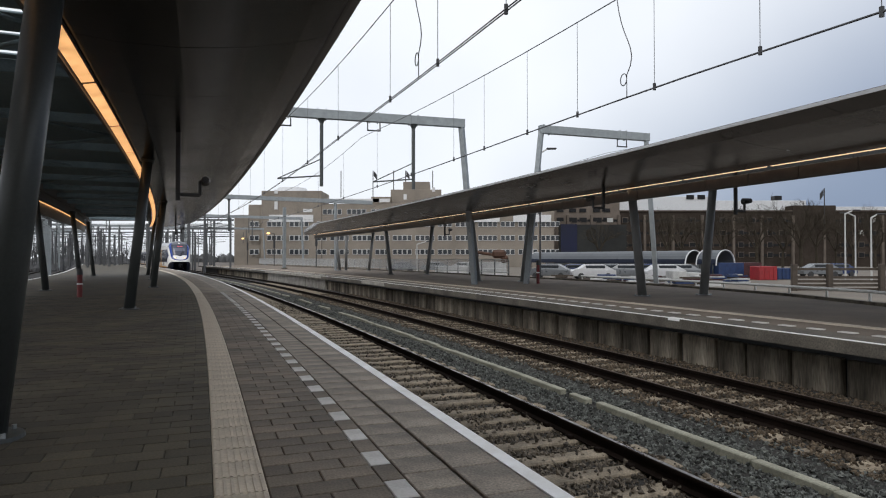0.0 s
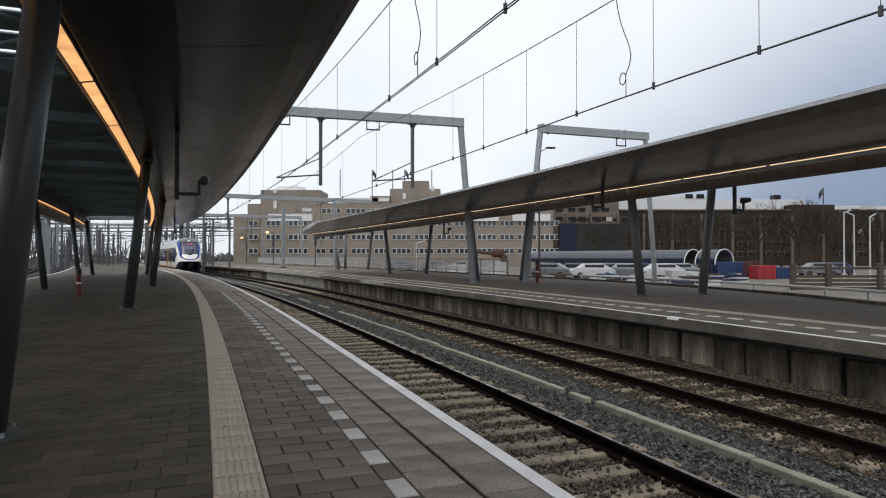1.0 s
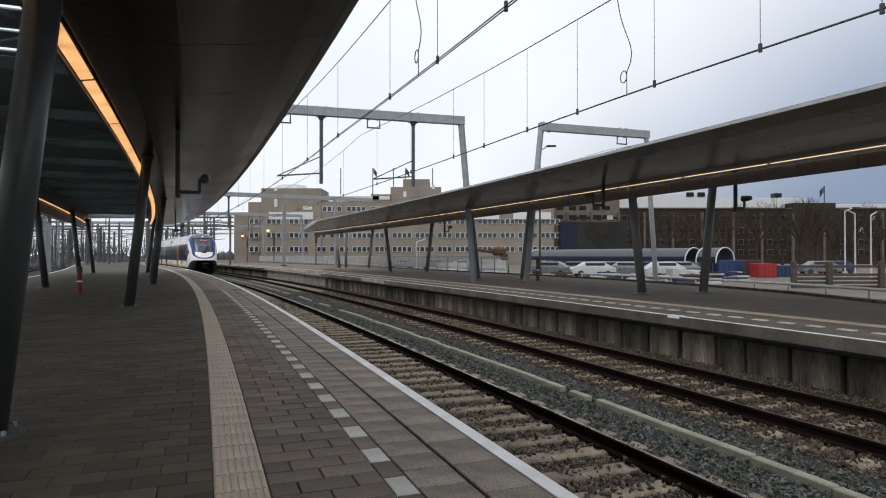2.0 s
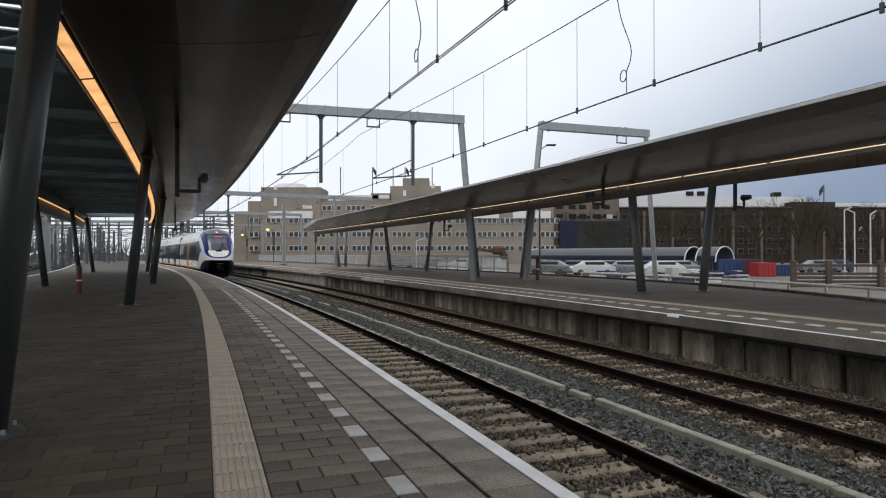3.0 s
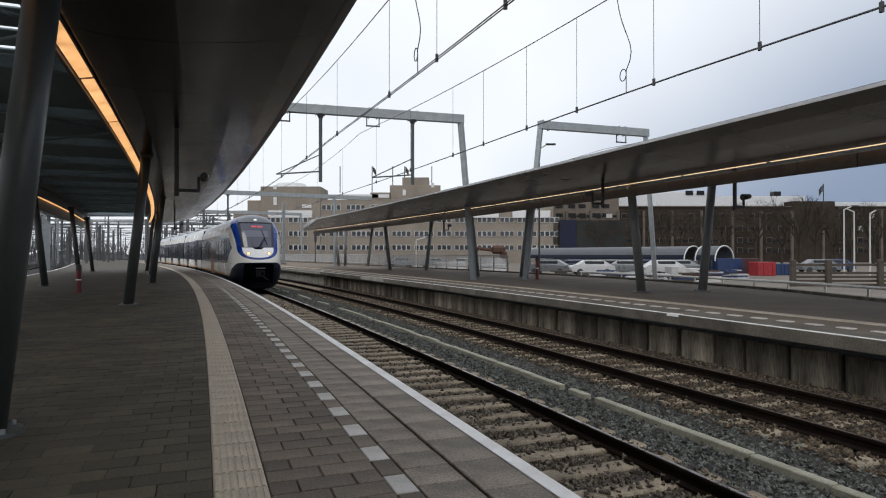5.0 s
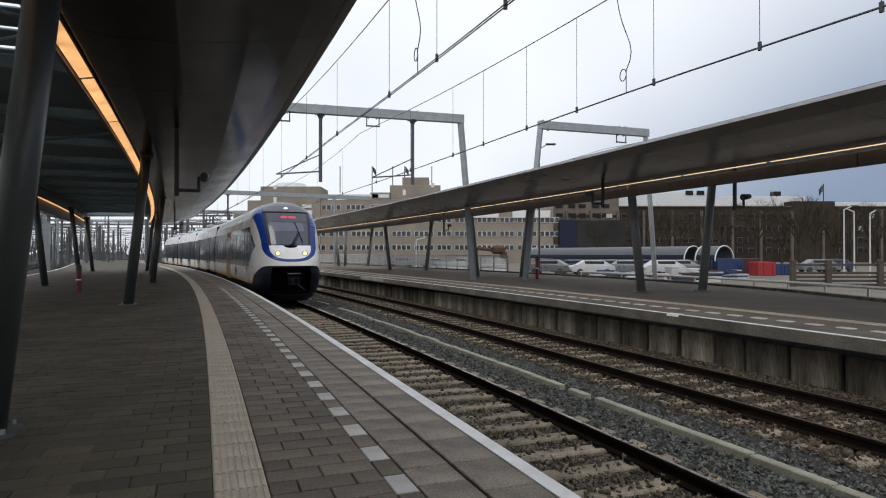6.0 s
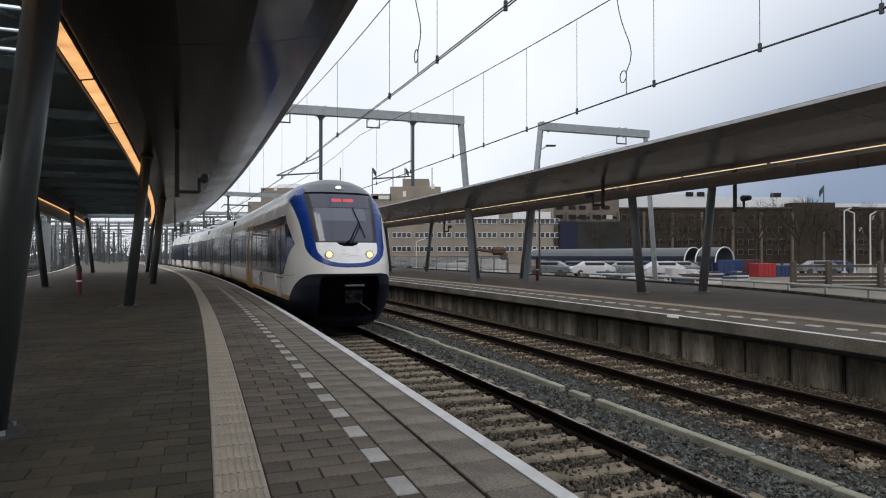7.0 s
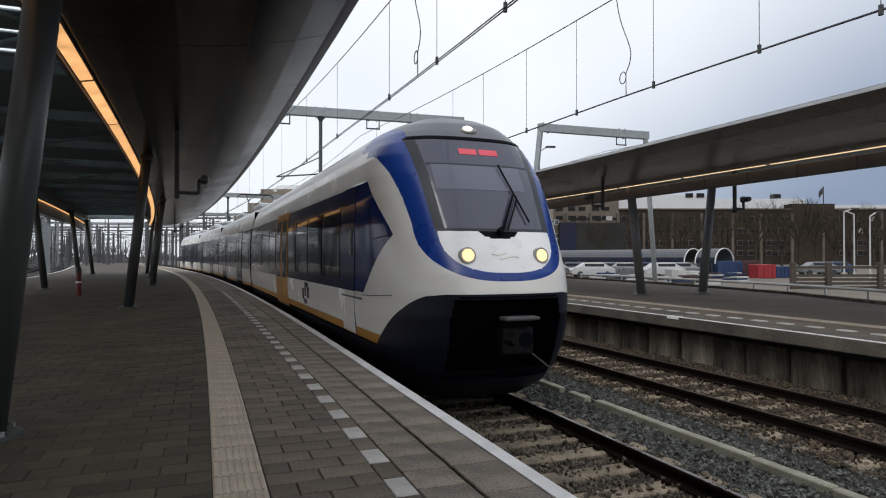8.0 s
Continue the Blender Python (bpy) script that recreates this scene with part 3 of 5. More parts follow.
for x, y in ((-17.5, 87.6), (-28.2, 106.0), (-41.6, 135.0)):
    platform_lamp(x, y, 5.4, "dark platform lamp post with a glowing orange head")


def hanging_post(s, l, z, drop, reach, label):
    p = thing("hanging_bracket", label, "bracket", "hanging brackets", m=on_line(s, l, z))
    bm = bmesh.new()
    box(bm, 0, 0, -drop / 2, 0.09, 0.09, drop, bevel=0.01)
    part("post", bm, M_DARK, p)
    bm = bmesh.new()
    box(bm, reach / 2, 0, -drop + 0.12, abs(reach), 0.07, 0.07, bevel=0.01)
    box(bm, reach, 0, -drop + 0.26, 0.06, 0.06, 0.3, bevel=0.01)
    part("arm", bm, M_DARK, p)
    bm = bmesh.new()
    bmesh.ops.create_cone(bm, cap_ends=True, segments=14, radius1=0.10, radius2=0.07, depth=0.28, matrix=pose(reach + 0.1 * (1 if reach > 0 else -1), 0, -drop + 0.42, 90))
    part("camera_housing", bm, M_DARK, p, "dark round camera housing")


hanging_post(14.0, -2.36, 3.9, 1.4, 0.42, "dark bracket with a camera hanging under the canopy")
hanging_post(44.0, -2.2, 3.9, 1.1, 0.35, "dark bracket hanging under the canopy far down the platform")
hanging_post(17.4, 10.5, 3.72, 0.87, -0.4, "dark bracket with a camera under the opposite canopy")
hanging_post(14.4, 13.0, 4.55, 1.93, 0.35, "dark bracket with a round speaker under the opposite canopy")
hanging_post(36.1, 13.0, 4.55, 1.88, 0.3, "dark bracket under the opposite canopy")


# ---- small posts ----
def red_post(s, l, h, label):
    p = thing("red_post", label, "post", "red posts", m=on_line(s, l))
    bm = bmesh.new()
    tube(bm, (0, 0, 0), (0, 0, h * 0.8), 0.085, 0.085, 14)
    part("stem", bm, M_RED, p)
    bm = bmesh.new()
    tube(bm, (0, 0, h * 0.8), (0, 0, h), 0.10, 0.08, 14)
    part("cap", bm, M_DARK, p)
    bm = bmesh.new()
    tube(bm, (0, 0, h * 0.45), (0, 0, h * 0.5), 0.088, 0.088, 14)
    part("band", bm, M_WHITE_LINE, p)


M_RED = mat("red_paint", (0.16, 0.014, 0.014), 0.4, vary=0.15, bump=0.02)
red_post(24.6, -5.5, 0.95, "short red hydrant post with dark cap")
red_post(28.4, 14.8, 1.2, "red post with dark cap on the far platform")

# ---- fence and barrier behind the far platform ----
fence = thing("fence", "pale steel fence with leaning curved posts and wire panels", "fence")
M_FENCE = mat("fence_grey", (0.52, 0.52, 0.51), 0.5, metal=0.0, vary=0.1)
FB = 19.9
post_bm = bmesh.new()
for i in range(5):
    tube(post_bm, (0.024 * i * i, 0, i * 0.26), (0.024 * (i + 1) ** 2, 0, (i + 1) * 0.26), 0.055, 0.05, 6)
post_mesh = mesh_of(post_bm, "post", M_COLUMN)
for s in steps(40, 126, 2.0):
    p = new("post", post_mesh)
    p.parent = fence
    p.matrix_basis = on_line(s, FB, -0.1) @ pose(0, 0, 0, 0, 0, 60)
for z in (0.25, 1.2):
    bm = bmesh.new()
    sweep(bm, rect(FB - 0.03, FB + 0.03, z - 0.03, z + 0.03), steps(40, 126, 3))
    part("rail", bm, M_FENCE, fence)
bm = bmesh.new()
for s in steps(40, 126, 0.11):
    tube(bm, at(s, FB, 0.26), at(s, FB, 1.19), 0.014, n=3, caps=False)
tagged(part("wire_infill", bm, M_FENCE, fence), "thin upright fence wires", kind="stuff")
barrier = thing("guard_rail", "pale steel guard rail on short posts along the platform back", "guard rail")
bm = bmesh.new()
sweep(bm, [(0.16, 0.02), (0.13, 0.08), (0.16, 0.14), (0.22, 0.14), (0.2, 0.08), (0.22, 0.02)], steps(2, 36, 2), taper=lambda s, l, z: (BACK(s) + 3.6 + l, z))
part("rail", bm, M_FENCE, barrier)
for s in steps(2, 36, 2.0):
    bm = bmesh.new()
    box(bm, 0.26, 0, -0.32, 0.08, 0.08, 0.88, bevel=0.01)
    part("post", bm, M_FENCE, barrier, m=on_line(s, BACK(s) + 3.6))
kerb = thing("kerb", "pale concrete kerb along the back of the platform", "kerb", kind="structure")
bm = bmesh.new()
sweep(bm, [(-0.15, -0.2), (-0.15, 0.08), (0.12, 0.08), (0.12, -0.2)], steps(-10, 118, 2), taper=lambda s, l, z: (BACK(s) + l, z))
part("kerb_stone", bm, M_CONC, kerb)

# ---- buildings across the station square ----
M_BRICK_3 = mat("grey_brown_brick", (0.15, 0.125, 0.105), 0.95, spec=0.1, vary=0.2, scale=0.3, grain=5)
M_BRICK_2 = mat("dark_brown_brick", (0.042, 0.033, 0.027), 0.95, spec=0.08, vary=0.35, scale=0.2, grain=5)
M_PIL = mat("pilaster_brick", (0.13, 0.108, 0.09), 0.95, spec=0.1, vary=0.2, scale=0.4)
M_FRAME = mat("white_window_frame", (0.66, 0.66, 0.66), 0.5, vary=0.08)
M_PANE = glass("office_window_glass", (0.025, 0.03, 0.035), 0.1)
M_BLIND = mat("window_blind", (0.42, 0.42, 0.40), 0.7, vary=0.1)
M_ROOFING = mat("grey_roofing", (0.62, 0.63, 0.64), 0.6, vary=0.12)
M_NAVY = mat("dark_blue_sheeting", (0.006, 0.009, 0.032), 0.8, vary=0.3, scale=0.3)
M_SCREEN = mat("dark_scaffold_net", (0.018, 0.019, 0.018), 0.9, vary=0.5, scale=0.2)


def ring_mesh(w, h):
    bm = bmesh.new()
    o = [[bm.verts.new((sx * (w / 2 - t), y, sz * (h / 2 - t))) for sx, sz in ((-1, -1), (1, -1), (1, 1), (-1, 1))] for t, y in ((0, 0.02), (0, -0.12), (0.075, -0.12), (0.075, 0.02))]
    for p, q in zip(o, o[1:] + o[:1]):
        for k in range(4):
            bm.faces.new((p[k], p[(k + 1) % 4], q[(k + 1) % 4], q[k]))
    bmesh.ops.recalc_face_normals(bm, faces=bm.faces)
    return mesh_of(bm, "window", M_FRAME)


def pane_mesh(w, h):
    bm = bmesh.new()
    box(bm, 0, -0.03, 0, w - 0.15, 0.03, h - 0.15)
    return mesh_of(bm, "pane", M_PANE)


RING, PANE = ring_mesh(1.05, 1.25), pane_mesh(1.05, 1.25)


def add_window(parent, x, y, z):
    w = new("window", RING)
    w.parent, w.location = parent, (x, y, z)
    p = new("pane", PANE)
    p.parent = w


random.seed(4)
D1, K1 = 150.0, 150.0 / 1122.76


def fx(u):
    return (u - 784) * K1


def fz(v):
    return H_EYE + (456.8 - v) * K1


office = thing("office_building", "long tan brick office building with rows of white windows", "building")


def mass(name, u0, u1, v_top, y0, depth, material, parent, bottom=-1.5, label=""):
    bm = bmesh.new()
    z1 = fz(v_top)
    box(bm, (fx(u0) + fx(u1)) / 2, y0 + depth / 2, (bottom + z1) / 2, fx(u1) - fx(u0), depth, z1 - bottom, bevel=0.05)
    return part(name, bm, material, parent, label)


mass("wall", 412, 439, 380, D1 + 1, 14, M_BRICK, office)
mass("wall", 438, 466, 362, D1 + 0.6, 16, M_BRICK, office)
mass("wall", 463, 981, 361, D1, 16, M_BRICK, office)
mass("stair_tower", 463, 569, 338, D1 - 0.3, 10, M_BRICK, office)
mass("stair_tower", 690, 781, 334, D1 + 2, 12, M_BRICK, office)
mass("stair_tower", 712, 760, 319, D1 + 3, 8, M_BRICK, office)
mass("plant_room", 655, 692, 347, D1 + 2, 8, M_BRICK, office)
bm = bmesh.new()
bmesh.ops.create_cone(bm, cap_ends=True, segments=20, radius1=4.2, radius2=3.4, depth=1.2, matrix=Matrix.Translation((fx(508), D1 + 5, fz(334))))
part("roof_dome", bm, M_ROOFING, office)
for u0, u1, v0, v1 in ((570, 690, 352, 358), (781, 980, 352, 358), (660, 671, 352, 358)):
    bm = bmesh.new()
    box(bm, (fx(u0) + fx(u1)) / 2, D1 - 0.1, (fz(v0) + fz(v1)) / 2, fx(u1) - fx(u0), 0.5, fz(v0) - fz(v1))
    part("roof_fascia", bm, M_FRAME, office, "white roof fascia")
for u0, u1 in ((477, 503), (507, 555), (745, 790), (814, 884), (908, 975)):
    bm = bmesh.new()
    box(bm, (fx(u0) + fx(u1)) / 2, D1 - 0.45, fz(387), fx(u1) - fx(u0), 0.3, 1.7, bevel=0.03)
    part("spandrel_panel", bm, M_FRAME, office, "white spandrel panel")
for u0, v0, v1 in ((489, 336, 343), (489, 357, 371), (716, 342, 352), (767, 330, 338), (545, 370, 376)):
    bm = bmesh.new()
    box(bm, fx(u0), D1 - 0.4 if u0 < 600 else D1 + 1.95, (fz(v0) + fz(v1)) / 2, 0.75 if u0 != 545 else 2.2, 0.12, fz(v0) - fz(v1))
    part("panel_window", bm, M_FRAME, office, "white window panel")
for v in (397, 421.5, 446):
    u = 446.0
    i = 0
    while u < 974:
        n = 4 if i % 3 else 3
        for k in range(n):
            if 463 < u < 475 or 556 < u < 558:
                u += 8.4
                continue
            add_window(office, fx(u), D1 - (0.35 if 463 < u < 569 else 0.04), fz(v))
            u += 8.6
        u += 5.5
        i += 1
for u in [575 + 8.6 * k for k in range(14) if k % 5 != 4] + [800 + 8.6 * k for k in range(20) if k % 5 != 4]:
    add_window(office, fx(u), D1 - 0.04, fz(375))
for u in (693, 765, 655, 715, 596):
    bm = bmesh.new()
    tube(bm, (fx(u), D1 + 6, fz(345)), (fx(u), D1 + 6, fz(296)), 0.12, n=6)
    pole = tagged(part("flagpole", bm, M_DARK), "thin flagpole on the office roof", "flagpole", "flagpoles")
    if u in (655, 715):
        bm = bmesh.new()
        for i in range(5):
            box(bm, 0.25 + i * 0.16, 0.1 * math.sin(i * 1.3), -0.7 - i * 0.22, 0.18, 0.05, 1.3, bevel=0.01)
        part("flag", bm, M_DARK, pole, "limp dark flag", m=Matrix.Translation((fx(u), D1 + 6, fz(296))))

bm = bmesh.new()
tube(bm, (94.5, 157, 9), (94.5, 157, 18.6), 0.12, n=6)
pole = tagged(part("flagpole", bm, M_DARK), "thin flagpole on the brown office roof", "flagpole", "flagpoles")
bm = bmesh.new()
for i in range(5):
    box(bm, -0.3 - i * 0.2, 0.1 * math.sin(i * 1.3), -1.1 - i * 0.25, 0.22, 0.05, 1.6, bevel=0.01)
part("flag", bm, M_DARK, pole, "limp dark flag", m=Matrix.Translation((94.5, 157, 18.6)))

M_PANE_2 = mat("dim_window_glass", (0.007, 0.007, 0.008), 0.35, spec=0.25, vary=0.2, scale=0.5)
office_2 = thing("office_building", "dark brown brick office building with pale pilasters behind bare trees", "building")
D2 = 158.0
K1 = D2 / 1122.76
mass("wall", 975, 1640, 373, D2, 16, M_BRICK_2, office_2)
mass("roof_storey", 1097, 1262, 346, D2 + 3, 10, M_ROOFING, office_2, bottom=fz(374), label="white set-back roof storey")
mass("roof_storey", 1262, 1440, 353, D2 + 3.2, 10, M_ROOFING, office_2, bottom=fz(374), label="white set-back roof storey")
mass("roof_storey", 1440, 1600, 364, D2 + 3.4, 10, M_ROOFING, office_2, bottom=fz(374), label="white set-back roof storey")
mass("stair_tower", 978, 1095, 352, D2 - 1, 12, M_BRICK_3, office_2)
mass("stair_tower", 1402, 1478, 364, D2 - 0.5, 12, M_BRICK_2, office_2)
bm = bmesh.new()
box(bm, (fx(975) + fx(1640)) / 2, D2 - 0.15, fz(373.4), fx(1640) - fx(975), 0.5, 0.3)
part("roof_fascia", bm, M_PIL, office_2, "weathered parapet coping")
for u in (1230, 1250, 1397):
    bm = bmesh.new()
    box(bm, fx(u), D2 + (2.9 if u < 1300 else 6), fz(347), 1.9, 0.3 if u < 1300 else 2, 1.1, bevel=0.05)
    part("roof_window" if u < 1300 else "roof_unit", bm, M_PANE_2, office_2, "dark roof storey window" if u < 1300 else "dark roof plant unit")
PIL_U = (1003, 1045, 1093, 1140, 1190, 1242, 1297, 1347, 1402, 1457, 1510, 1560)
for u in PIL_U:
    bm = bmesh.new()
    out = 1.6 if u < 1094 else 0.55
    box(bm, fx(u), D2 - out + 0.2, (fz(381) - 1.5) / 2, 0.6, 0.75, fz(381) + 1.5, bevel=0.05)
    part("pilaster", bm, M_PIL, office_2, "pale brick pilaster")
# each storey: a recessed dark band between brick bands, two windows to a bay
for v in (391, 413, 434, 452):
    for u0, u1 in zip(PIL_U, PIL_U[1:]):
        y = D2 - (1.06 if u0 < 1090 else 0.06)
        bm = bmesh.new()
        box(bm, fx((u0 + u1) / 2), y, fz(v), fx(u1) - fx(u0) - 0.7, 0.12, 0.55)
        part("window_band", bm, M_PANE_2, office_2)
        for q, w, h in ((0.28, 1.5, 1.45), (0.68, 1.7, 1.3)):
            bm = bmesh.new()
            box(bm, fx(u0 + (u1 - u0) * q), y - 0.04, fz(v) + 0.1, w, 0.16, h, bevel=0.03)
            win = part("window", bm, M_PIL, office_2)
            bm = bmesh.new()
            box(bm, fx(u0 + (u1 - u0) * q), y - 0.1, fz(v) + 0.1, w - 0.25, 0.1, h - 0.25)
            part("pane", bm, M_BLIND if (u0 * 7 + v * 3 + int(q * 10)) % 31 == 0 else M_PANE_2, win)
for v in (373, 389):
    for u in (990, 1012, 1030, 1054, 1072):
        bm = bmesh.new()
        box(bm, fx(u), D2 - 1.1, fz(v), 1.7, 0.2, 0.9, bevel=0.03)
        part("window", bm, M_PANE_2, office_2)
bm = bmesh.new()
box(bm, fx(1035), D2 - 8, (fz(401) - 1.45) / 2, fx(1092) - fx(981), 2, fz(401) + 1.45)
site_screen = tagged(part("site_screen", bm, M_SCREEN), "dark netted screen around construction works", "screen")
bm = bmesh.new()
box(bm, fx(994), D2 - 9.2, fz(424), fx(1008) - fx(981), 0.2, fz(401) - fz(448))
part("banner", bm, M_NAVY, site_screen, "dark blue sheet banner")


# ---- bare trees ----
M_BARK = mat("bare_bark", (0.05, 0.042, 0.032), 0.95, spec=0.05, vary=0.3, scale=1.5)


def bare_tree(x, y, height, seed):
    rnd = random.Random(seed)
    t = thing("tree", "bare leafless tree with fine upright twigs", "tree", "bare trees", m=pose(x, y, -1.45, 0, 0, seed * 40))
    tb, cb = bmesh.new(), bmesh.new()
    top = height * 0.38
    tube(tb, (0, 0, 0), (0.1, 0, top), height * 0.022, height * 0.016, 8)

    def grow(bm, p, d, length, rad, depth):
        q = p + d * length
        tube(bm, p, q, rad, rad * 0.62, 4 if depth else 3, caps=False)
        if depth == 0:
            return
        for k in range(3 if depth > 1 else 4):
            a, b = rnd.uniform(0, 6.28), rnd.uniform(0.35, 0.75)
            side = d.orthogonal().normalized()
            side.rotate(Matrix.Rotation(a, 3, d))
            grow(bm, p + d * length * rnd.uniform(0.55, 1.0), (d * math.cos(b) + side * math.sin(b) + Vector((0, 0, 0.15))).normalized(), length * rnd.uniform(0.6, 0.8), rad * 0.55, depth - 1)

    for k in range(6):
        a = k * 1.05 + rnd.uniform(-0.3, 0.3)
        grow(cb, Vector((0.1, 0, top * rnd.uniform(0.75, 1.0))), Vector((0.55 * math.cos(a), 0.55 * math.sin(a), 1)).normalized(), height * 0.24, height * 0.010, 4)
    part("trunk", tb, M_BARK, t)
    part("crown", cb, M_BARK, t, "fine bare twigs")


for i, (u, d, hgt) in enumerate(((1180, 112, 13.0), (1206, 118, 12.5), (1283, 112, 13.0), (1340, 108, 13.8), (1418, 106, 14.6), (1445, 116, 13.0), (1385, 120, 12.0), (1510, 104, 12.4), (1548, 112, 12.5), (1060, 122, 10.5), (1240, 124, 12.0), (1480, 118, 12.0))):
    bare_tree((u - 784) / 1122.76 * d, d, hgt, i + 1)

# ---- station square ----
SQ = -0.75
M_SQUARE = mat("sandy_square_paving", (0.15, 0.128, 0.102), 0.9, vary=0.25, scale=0.3, grain=8)
bm = bmesh.new()
sweep(bm, [(19, -1.44), (19, SQ), (150, SQ), (150, -1.44)], steps(-25, 118, 5), taper=lambda s, l, z: (BACK(s) + 0.14 if l < 100 else l, z))
tagged(part("square", bm, M_SQUARE), "pale sandy paved station square behind the platform", "pavement", kind="structure")

# ---- arched bicycle shelters ----
M_VAULT = mat("blue_grey_vault_roof", (0.085, 0.093, 0.102), 0.5, metal=0.0, vary=0.12, scale=0.5)
M_VAULT_LOW = mat("dark_blue_vault_skirt", (0.008, 0.012, 0.026), 0.5, spec=0.2, vary=0.15, scale=0.4)


def vault(x, y, length, turn, label):
    """A barrel roof on posts over a low glazed wall, its axis along its own x."""
    v = thing("arched_shelter", label, "shelter", "arched shelters", m=pose(x, y, 0, 0, 0, turn))
    rad, zc = 1.4, 0.7

    def arc(a0, a1, r, xx0, xx1, name, m, lab="", n=10):
        prof = [(math.cos(radians(a0 + (a1 - a0) * i / n)), math.sin(radians(a0 + (a1 - a0) * i / n))) for i in range(n + 1)]
        cuts = steps(xx0, xx1, 2.4)
        for xa, xb in zip(cuts, cuts[1:]):
            bm = bmesh.new()
            o = [[bm.verts.new((q, c * rr, zc + s * rr)) for c, s in prof] for rr in (r, r - 0.08) for q in (xa + 0.01, xb - 0.01)]
            for i in range(n):
                bm.faces.new((o[0][i], o[1][i], o[1][i + 1], o[0][i + 1]))
                bm.faces.new((o[2][i + 1], o[3][i + 1], o[3][i], o[2][i]))
                bm.faces.new((o[0][i + 1], o[2][i + 1], o[2][i], o[0][i]))
                bm.faces.new((o[1][i], o[3][i], o[3][i + 1], o[1][i + 1]))
            for k in (0, n):
                bm.faces.new((o[0][k], o[2][k], o[3][k], o[1][k]))
            bmesh.ops.recalc_face_normals(bm, faces=bm.faces)
            part(name, bm, m, v, lab)

    arc(2, 159, rad, 0, length, "vault_roof", M_VAULT)
    arc(159, 180, rad, 0, length, "gutter_band", M_VAULT_LOW, "dark blue gutter band", 4)
    arc(-5, 185, rad + 0.07, length, length + 0.12, "end_rim", M_FRAME, "pale curved end rim", 18)
    arc(-5, 185, rad + 0.07, -0.12, 0, "end_rim", M_FRAME, "pale curved end rim", 18)
    for q in steps(0.4, length - 0.4, 3.6):
        for k in (-1, 1):
            bm = bmesh.new()
            tube(bm, (q, k * rad * 0.95, SQ), (q, k * rad * 0.95, 0.75), 0.06, n=8)
            part("post", bm, M_COLUMN, v)
    for q0, q1 in zip(steps(0.4, length - 0.4, 1.8), steps(0.4, length - 0.4, 1.8)[1:]):
        bm = bmesh.new()
        box(bm, (q0 + q1) / 2, rad * 0.9, -0.05, q1 - q0 - 0.06, 0.03, 1.35)
        part("rear_panel", bm, M_BACK_PANEL, v, "pale frosted rear panel")


M_BACK_PANEL = mat("frosted_panel", (0.34, 0.36, 0.39), 0.4, vary=0.3, scale=0.6)
vault(13.1, 88.5, 26.0, -60, "long arched bicycle shelter with blue grey roof")
vault(26.9, 64.9, 2.2, -60, "short arched shelter section with dark open end")

# ---- things on the square: containers, cars, fences ----
M_CONT_BLUE = mat("blue_container_paint", (0.012, 0.032, 0.10), 0.5, vary=0.2)
M_CONT_RED = mat("red_container_paint", (0.28, 0.016, 0.02), 0.5, vary=0.2)
M_CONT_DULL = mat("faded_maroon_paint", (0.055, 0.014, 0.016), 0.6, vary=0.3)
M_WHITE_BOX = mat("white_cabin_panel", (0.42, 0.42, 0.41), 0.6, vary=0.4, scale=0.5)
M_TIMBER = mat("weathered_timber", (0.07, 0.055, 0.043), 0.85, vary=0.25)


def container(name, x, y, l, w, h, rz, material, label, z=SQ):
    c = thing(name, label, name.replace("_", " "), m=pose(x, y, z, 0, 0, rz))
    bm = bmesh.new()
    box(bm, 0, 0, h / 2, l, w, h, bevel=0.04)
    part("shell", bm, material, c)
    n = max(3, int(l / 0.4))
    bm = bmesh.new()
    for i in range(n):
        box(bm, -l / 2 + (i + 0.5) * l / n, -w / 2 - 0.015, h / 2, l / n * 0.5, 0.05, h * 0.84)
    part("ribs", bm, material, c)
    bm = bmesh.new()
    for k in (-1, 1):
        box(bm, k * (l / 2 - 0.05), -w / 2 - 0.02, h / 2, 0.12, 0.06, h)
    part("corner_post", bm, material, c)
    return c


def px_at(u, d):
    return (u - 784) / 1122.76 * d


container("container", px_at(1350, 60), 60, 1.7, 1.6, 1.3, 5, M_CONT_RED, "red steel waste container on the square")
container("container", px_at(1325, 66), 66, 1.8, 2.0, 1.6, -8, M_CONT_DULL, "dull red steel container behind another one")
container("container", px_at(1380, 62), 62, 2.0, 1.8, 1.1, 12, M_CONT_BLUE, "blue steel container on the square")
container("container", px_at(1285, 63), 63, 2.4, 2.2, 1.6, 0, M_CONT_BLUE, "dark blue container with pale load")
for i, (u, d, l, h) in enumerate(((800, 80, 4.0, 1.0), (860, 84, 5.0, 1.5), (870, 70, 3.0, 0.9), (1196, 58, 1.2, 0.9), (1218, 60, 1.6, 0.7), (1240, 57, 1.3, 0.5))):
    container("site_cabin", px_at(u, d), d, l, 1.8, h, (i * 37) % 20 - 10, M_WHITE_BOX, "low white panel stack on the building site")
rs = random.Random(12)
